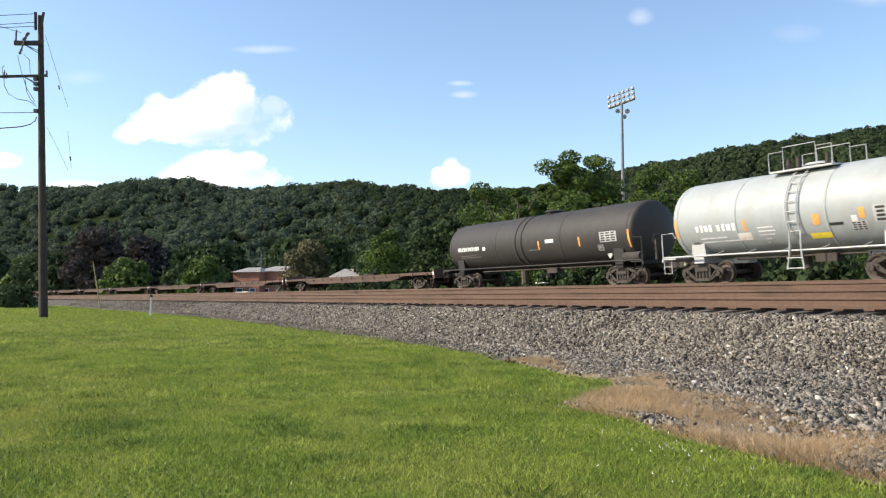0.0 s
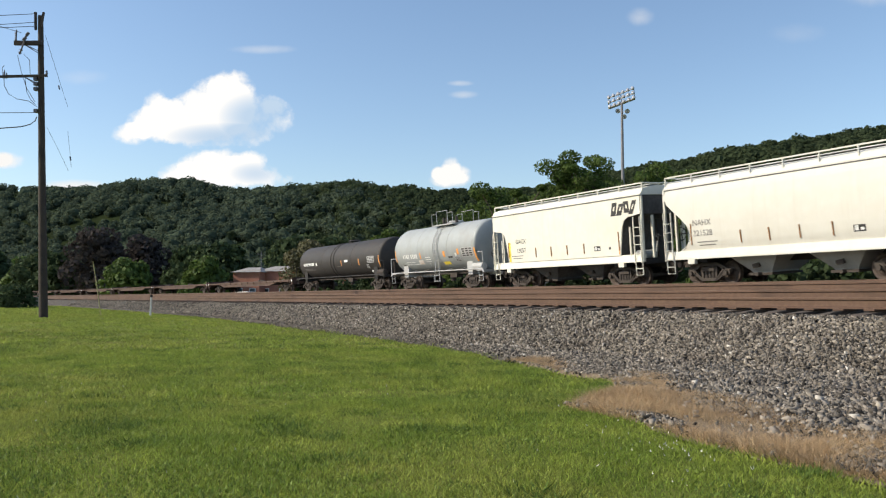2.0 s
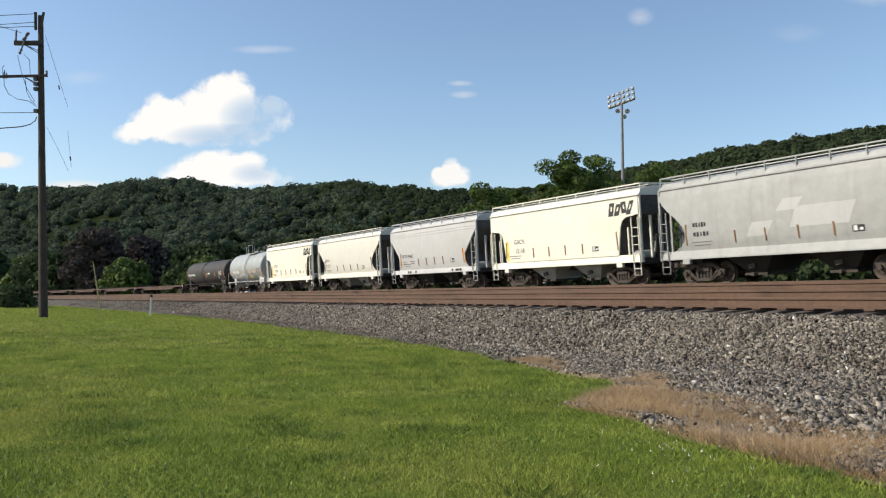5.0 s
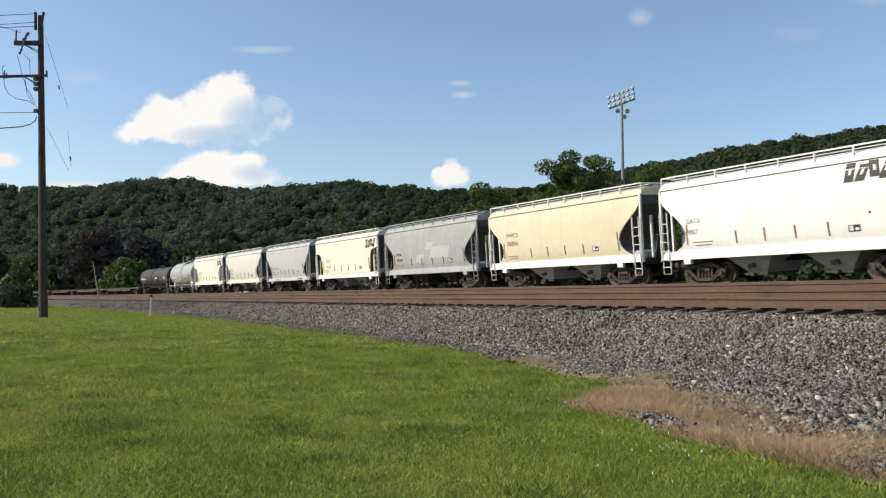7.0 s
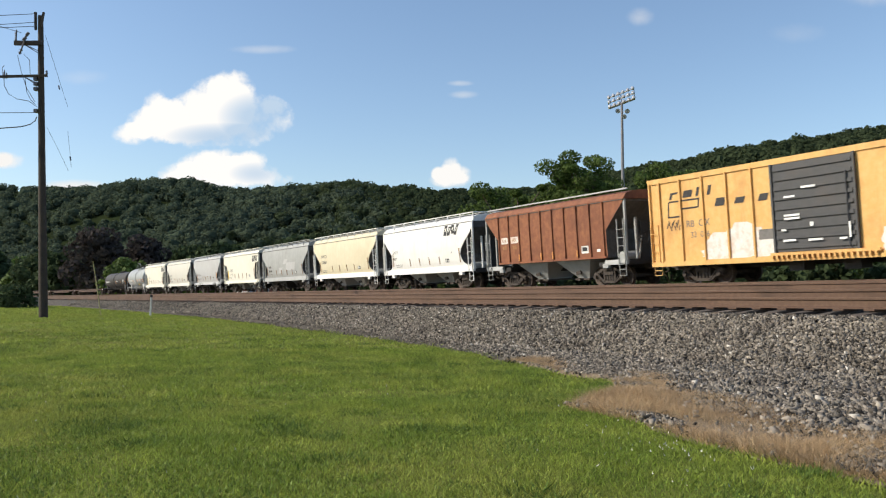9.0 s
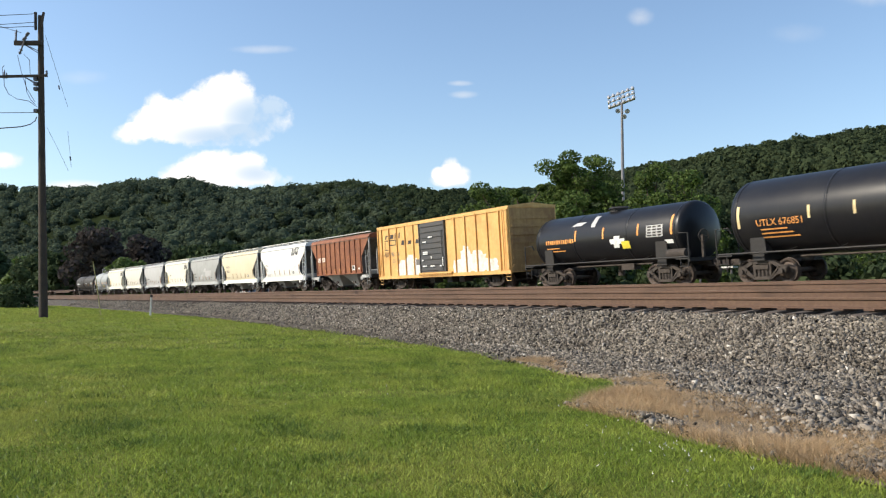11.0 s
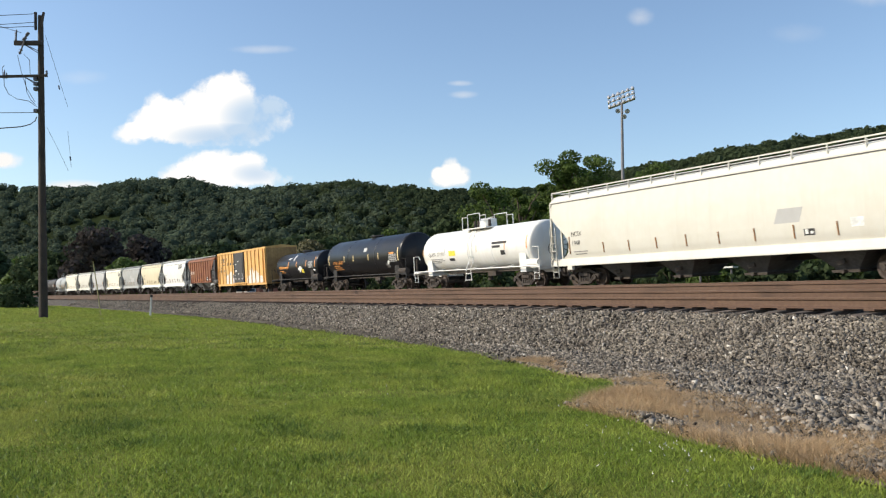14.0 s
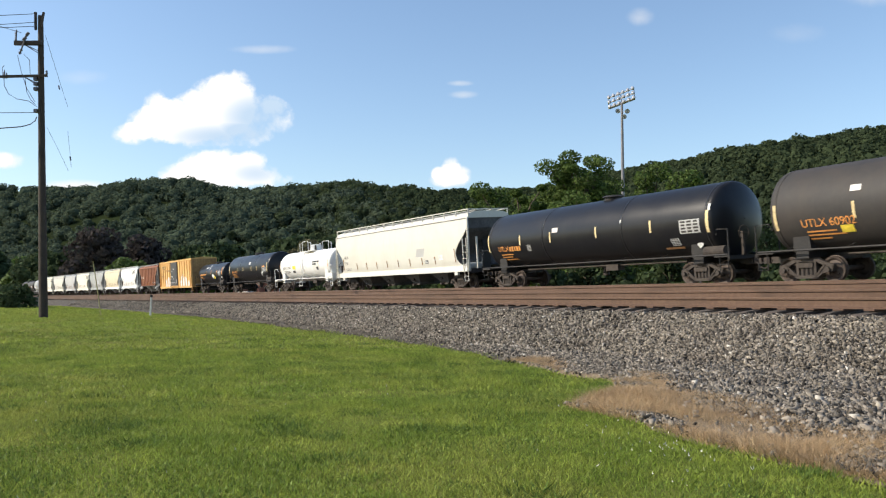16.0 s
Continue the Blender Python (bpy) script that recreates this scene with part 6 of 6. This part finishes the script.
for row in range(3):
    bm = bmesh.new()
    z = 0.1 + row * 0.8
    a, b = rack @ Vector((-2.6, 0, z)), rack @ Vector((2.6, 0, z))
    beam(bm, a, b, 0.14)
    if row == 0:
        beam(bm, a + Vector((0, 0.5, -0.1)), b + Vector((0, 0.5, -0.1)), 0.5, 0.06)
    bar = part("lamp_bar", bm, STEEL, tower)
    for k in range(6):
        m = rack @ Matrix.Translation((-2.4 + k * 0.96, 0.0, z + 0.1)) @ pose(0, 0, 0, -62, 0, 40)
        bm = bmesh.new()
        prof = [(0.07, 0.36), (0.18, 0.26), (0.27, 0.09), (0.31, -0.1)]
        rings = [[bm.verts.new(m @ Vector((r * math.cos(t), r * math.sin(t), -z2))) for t in [6.2832 * q / 12 for q in range(12)]] for r, z2 in prof]
        for u, v in zip(rings, rings[1:]):
            for q in range(12):
                bm.faces.new((u[q], u[(q + 1) % 12], v[(q + 1) % 12], v[q]))
        bm.faces.new(rings[0])
        bm.faces.new(rings[-1])
        part("floodlight", bm, LAMP, bar)
bm = bmesh.new()
for x in (-2.6, 0, 2.6):
    beam(bm, rack @ Vector((x, 0, -0.1)), rack @ Vector((x, 0, 1.85)), 0.1)
part("rack_frame", bm, STEEL, tower)
for x, z in ((-0.9, -0.9), (0.9, -1.5), (0.2, -2.2)):
    bm = bmesh.new()
    bmesh.ops.create_cone(bm, cap_ends=True, segments=12, radius1=0.4, radius2=0.15, depth=0.6, matrix=rack @ Matrix.Translation((x, 0, z)) @ pose(0, 0, 0, -60, 0, 30))
    beam(bm, rack @ Vector((x, 0, z)), rack @ Vector((0, 0, z)), 0.08)
    part("floodlight", bm, LAMP, tower)

# ---- houses beyond the railway ----
BRICK = mat("red_brick", (0.34, 0.14, 0.095), (0.25, 0.1, 0.07), (0.4, 0.19, 0.13), fine=8, coarse=0.8, rough=0.9, bump=0.3)
ROOF = mat("grey_shingles", (0.28, 0.26, 0.24), fine=8, coarse=0.8, rough=0.9, bump=0.3)
TRIM = mat("white_trim", (0.7, 0.68, 0.64), fine=8, coarse=1, rough=0.6, bump=0)
PANE = mat("window_glass", (0.05, 0.06, 0.07), fine=4, coarse=1, rough=0.08, bump=0, spec=0.8)


def house(x, y, turn, w, d, h, ridge_h, label, wall=BRICK, wins=3, chimney=True):
    root = tagged(new("house"), label, "house", group="houses beyond the railway")
    root.matrix_basis = pose(x, y, 0.4, 0, 0, turn)
    bm = bmesh.new()
    block(bm, -w / 2, w / 2, -d / 2, d / 2, -0.2, h)
    part("wall", bm, wall, root)
    bm = bmesh.new()
    e = 0.4
    v = [bm.verts.new(q) for q in ((-w / 2 - e, -d / 2 - e, h), (w / 2 + e, -d / 2 - e, h), (w / 2 + e, d / 2 + e, h), (-w / 2 - e, d / 2 + e, h), (-w / 4, 0, h + ridge_h), (w / 4, 0, h + ridge_h))]
    for f in ((0, 1, 5, 4), (1, 2, 5), (2, 3, 4, 5), (3, 0, 4), (3, 2, 1, 0)):
        bm.faces.new([v[i] for i in f])
    roof = part("roof", bm, ROOF, root)
    if chimney:
        bm = bmesh.new()
        block(bm, w * 0.2, w * 0.2 + 0.7, 0.2, 0.9, h + 0.2, h + ridge_h + 0.9)
        part("chimney", bm, BRICK, roof)
    for lvl in range(max(1, int(h // 2.7))):
        for i in range(wins):
            cx, cz = -w / 2 + w * (i + 0.5) / wins, 0.9 + lvl * 2.7
            bm = bmesh.new()
            block(bm, cx - 0.55, cx + 0.55, -d / 2 - 0.05, -d / 2 + 0.02, cz, cz + 1.4)
            win = part("window", bm, TRIM, root)
            bm = bmesh.new()
            block(bm, cx - 0.45, cx + 0.45, -d / 2 - 0.07, -d / 2 - 0.03, cz + 0.1, cz + 1.3)
            part("pane", bm, PANE, win)
    return root


house(-31.6, 137, -12, 4.6, 6.5, 4.9, 0.9, "small red brick house with a pale hipped roof", wins=2, chimney=False)
house(-27.2, 139, -12, 5.8, 7.5, 5.1, 1.0, "red brick house with a hipped roof and chimney", wins=2)
house(-12.6, 118, -10, 7.0, 6.0, 3.3, 1.6, "dark brick house half hidden by trees", wins=3)
bm = bmesh.new()
pipe(bm, [(0, 0, 0), (0, 0, 8.4)], 0.06)
beam(bm, (-0.7, 0, 8.0), (0.7, 0, 8.0), 0.05)
beam(bm, (-0.5, 0, 7.5), (0.5, 0, 7.5), 0.05)
ant = part("roof_aerial", bm, STEEL)
tagged(ant, "thin metal aerial mast beside the houses", "aerial")
ant.matrix_basis = pose(-30.0, 134.5, 0.3)

# parked cars on the road behind the tracks
CARGLASS = mat("car_glass", (0.02, 0.025, 0.03), fine=4, coarse=1, rough=0.08, bump=0)
TYRE = mat("tyre_rubber", (0.02, 0.02, 0.02), fine=10, coarse=2, rough=0.9, bump=0.1)


def parked(x, y, turn, paint, label):
    root = tagged(new("parked_car"), label, "car", group="parked cars behind the tracks")
    root.matrix_basis = pose(x, y, 0.42, 0, 0, turn)
    side = [(-2.2, 0.35), (2.15, 0.35), (2.25, 0.75), (1.4, 0.98), (0.7, 1.5), (-1.5, 1.55), (-2.1, 1.0), (-2.25, 0.8)]
    bm = bmesh.new()
    rr = [[bm.verts.new((px, py, pz)) for px, pz in side] for py in (-0.88, 0.88)]
    bm.faces.new(rr[0])
    bm.faces.new(rr[1][::-1])
    for k in range(len(side)):
        bm.faces.new((rr[0][k], rr[1][k], rr[1][(k + 1) % 8], rr[0][(k + 1) % 8]))
    bmesh.ops.recalc_face_normals(bm, faces=bm.faces[:])
    bmesh.ops.bevel(bm, geom=bm.edges[:], offset=0.06, segments=2, affect="EDGES")
    part("car_body", bm, paint, root, smooth_shade=False)
    for py in (-0.9, 0.9):
        for x0, x1 in ((-1.5, -0.5), (-0.42, 0.55)):
            bm = bmesh.new()
            block(bm, x0, x1, *sorted((py, py * 0.96)), 1.02, 1.42)
            part("side_window", bm, CARGLASS, root)
        for cx in (-1.4, 1.4):
            bm = bmesh.new()
            disc(bm, (cx, 0.33), 0.33, *sorted((py, py * 0.75)), 18)
            part("wheel", bm, TYRE, root)
    return root


parked(-9.6, 84.5, 158, WHITEP, "white car parked on the road behind the railway")
parked(-27.5, 112.5, 150, WHITEP, "white car parked on the road behind the railway")
REDP = mat("red_car_paint", (0.42, 0.03, 0.025), (0.3, 0.025, 0.02), fine=6, coarse=1, rough=0.3, bump=0)
TRAFFIC = [(parked(0, 0, 0, WHITEP, "white car driving on the road behind the railway"), 43.5, 437.9, -23.38), (parked(0, 0, 0, REDP, "red car driving on the road behind the railway"), 45.0, -48.2, 14.00)]
for s, w, h in ((45.6, 1.2, 1.75), (30.5, 2.6, 2.3)):
    frame_ = tagged(new("pipe_frame"), "low pale metal pipe frame beyond the tracks", "frame", group="pipe frames beyond the tracks")
    frame_.matrix_basis = pose(*along(s, 33.2), 0.42, 0, 0, heading(s))
    for d in (-0.4, 0.4):
        bm = bmesh.new()
        pipe(bm, [(d * w, 0, -0.1), (d * w, 0, h - 0.06)], 0.05)
        part("leg", bm, STEEL, frame_)
    bm = bmesh.new()
    block(bm, -w / 2, w / 2, -0.2, 0.2, h - 0.07, h)
    part("top_plate", bm, TRIM, frame_)
tagged(sheet("road", [-200, -100, -50, 0, 30, 60, 90, 130, 170, 220, 300, 420], [41, 43, 46, 48], lambda s, p: 0.455,
             mat("asphalt", (0.05, 0.05, 0.05), fine=30, coarse=0.5, rough=0.9, bump=0.3)), "grey asphalt road behind the railway", "road", kind="structure")


# ---- clouds, very far off ----
def cloud(name, cx, cz, blobs, amp, edge, strength, label, shade=0.35, y=4300.0):
    """A distant backdrop sheet with a soft cloud: blobs (x, z, rx, rz) in metres from the middle."""
    x0, x1 = min(b[0] - b[2] * 1.2 for b in blobs), max(b[0] + b[2] * 1.2 for b in blobs)
    z0, z1 = min(b[1] - b[3] * 1.2 for b in blobs), max(b[1] + b[3] * 1.2 for b in blobs)
    ob = raw(name, [(x0, 0, z0), (x1, 0, z0), (x1, 0, z1), (x0, 0, z1)], [(0, 1, 2, 3)], None)
    ob.location = (cx, y, cz)
    m = bpy.data.materials.new(name)
    m.use_nodes = True
    nt = m.node_tree
    nt.nodes.remove(nt.nodes["Principled BSDF"])
    co = nt.nodes.new("ShaderNodeTexCoord").outputs["Object"]

    def mth(op, a, b=None):
        n = nt.nodes.new("ShaderNodeMath")
        n.operation = op
        for s_, v in zip(n.inputs, (a, b)):
            if isinstance(v, bpy.types.NodeSocket):
                nt.links.new(v, s_)
            elif v is not None:
                s_.default_value = v
        return n.outputs[0]
    total = dim = None
    for bx, bz, rx, rz, *weight in blobs:
        rx, rz = rx * 1.14, rz * 1.14
        mp = nt.nodes.new("ShaderNodeMapping")
        mp.vector_type = "POINT"
        mp.inputs["Location"].default_value = (-bx / rx, 0, -bz / rz)
        mp.inputs["Scale"].default_value = (1 / rx, 1, 1 / rz)
        nt.links.new(co, mp.inputs["Vector"])
        ln = nt.nodes.new("ShaderNodeVectorMath")
        ln.operation = "LENGTH"
        nt.links.new(mp.outputs[0], ln.inputs[0])
        f = mth("SUBTRACT", 1.0, mth("MULTIPLY", ln.outputs["Value"], ln.outputs["Value"]))
        f = mth("MAXIMUM", f, 0.0)
        if weight:
            f = mth("MULTIPLY", f, weight[0])
            dim = f if dim is None else mth("ADD", dim, f)
        total = f if total is None else mth("ADD", total, f)
    nz = noise_node(nt, co, 0.012, 8, 0.6)
    n2 = noise_node(nt, co, 0.0035, 3, 0.5)
    d = mth("ADD", total, mth("MULTIPLY", mth("SUBTRACT", nz, 0.5), amp))
    d = mth("ADD", d, mth("MULTIPLY", mth("SUBTRACT", n2, 0.5), amp * 0.6))
    alpha = ramp(nt, d, 0.08, edge)
    alpha.node.interpolation_type = "SMOOTHSTEP"
    alpha = mth("MULTIPLY", alpha, ramp(nt, total, 0.0, 0.12))
    # weighted blobs paint the cloud's shaded side grey-blue into the sheet's glow
    low = mth("MULTIPLY", ramp(nt, dim, 0.0, 0.5), shade) if dim else 0.0
    em = nt.nodes.new("ShaderNodeEmission")
    nt.links.new(mix_colour(nt, low, (0.9, 0.88, 0.85), (0.42, 0.56, 0.72)), em.inputs["Color"])
    em.inputs["Strength"].default_value = strength
    tp = nt.nodes.new("ShaderNodeBsdfTransparent")
    mx = nt.nodes.new("ShaderNodeMixShader")
    nt.links.new(alpha, mx.inputs[0])
    nt.links.new(tp.outputs[0], mx.inputs[1])
    nt.links.new(em.outputs[0], mx.inputs[2])
    nt.links.new(mx.outputs[0], nt.nodes["Material Output"].inputs["Surface"])
    ob.data.materials.clear()
    ob.data.materials.append(m)
    return tagged(ob, label, "cloud", kind="structure")


C1 = "bright white cumulus cloud with a pale grey base"
C2 = "thin white wisp of cloud in a blue sky"
cloud("backdrop_cloud", -1292, 965, [(165, 140, 120, 110), (60, 95, 120, 120), (-60, 40, 110, 100), (-235, 50, 75, 105), (-165, 20, 80, 80), (-280, -30, 110, 80), (-370, -95, 100, 60), (-130, -70, 240, 70), (90, 0, 180, 120), (170, 50, 110, 130),
                                    (300, 0, 190, 120, 0.55), (110, -110, 270, 70, 0.5), (385, 60, 70, 45, 0.55)], 1.7, 0.95, 0.95, C1, 0.9)
cloud("backdrop_cloud_2", -1192, 690, [(-180, -30, 130, 60), (-100, 20, 110, 75), (0, 35, 120, 70), (90, 0, 130, 60), (160, 40, 90, 60), (40, -60, 330, 55), (200, -30, 130, 55, 0.5)], 1.6, 0.95, 0.95, C1, 0.7)
cloud("backdrop_cloud_3", 38, 655, [(5, 35, 50, 60), (50, 5, 60, 50), (-35, 0, 60, 50), (-70, 10, 35, 35), (0, -30, 110, 40)], 1.4, 1.1, 0.92, C1, 0.3)
cloud("backdrop_cloud_4", -2310, 730, [(0, 0, 90, 45), (-60, 10, 80, 45)], 1.3, 1.3, 0.88, C1, 0.2)
cloud("backdrop_cloud_5", -960, 1330, [(0, 0, 190, 28)], 0.6, 2.6, 0.85, C2, 0)
cloud("backdrop_cloud_6", 110, 1085, [(0, 0, 85, 24), (-20, 60, 80, 18)], 0.6, 2.4, 0.85, C2, 0)
cloud("backdrop_cloud_7", 1060, 1510, [(0, 0, 80, 55)], 0.7, 2.6, 0.85, C2, 0)
cloud("backdrop_cloud_8", 1900, 1420, [(0, 0, 170, 60)], 0.7, 5.0, 0.85, C2, 0)
cloud("backdrop_cloud_9", -1930, 1180, [(0, 0, 150, 45)], 0.7, 4.0, 0.85, C2, 0)
cloud("backdrop_cloud_10", 2330, 1650, [(0, 0, 260, 90)], 0.7, 3.0, 0.85, C2, 0)
cloud("backdrop_cloud_11", -1960, 590, [(0, 0, 190, 40)], 0.6, 1.2, 0.85, C2, 0)


# ---- movement ----
def train_s(t):
    """How far the train has run at t seconds."""
    return 12.4 * t + 0.03143 * t * t


def motions():
    for car, s0 in CARS:
        rows = []
        for i in range(17):
            s = s0 + train_s(i)
            rows.append((i, Matrix.Translation((*along(s, 25.4), 1.68)) @ pose(0, 0, 0, -3.9, 0, heading(s))))
        walk(car, rows)
    for car, p, s0, v in TRAFFIC:
        walk(car, [(i, Matrix.Translation((*along(s0 + v * i, p), 0.46)) @ pose(0, 0, 0, 0, 0, heading(s0 + v * i) + (180 if v < 0 else 0))) for i in range(17)])
    # wheels roll on the rails: one turn for every 2.9 m
    keyed = {}
    for wheel, dx in WHEELS:
        if dx not in keyed:
            walk(wheel, [(i / FPS, Matrix.Translation((dx, 0, 0.46)) @ Matrix.Rotation(train_s(i / FPS) / 0.46, 4, "Y")) for i in range(16 * FPS + 1)])
            keyed[dx] = wheel.animation_data
        else:
            wheel.rotation_mode = "QUATERNION"
            wheel.animation_data_create()
            wheel.animation_data.action = keyed[dx].action
            wheel.animation_data.action_slot = keyed[dx].action_slot


motions()
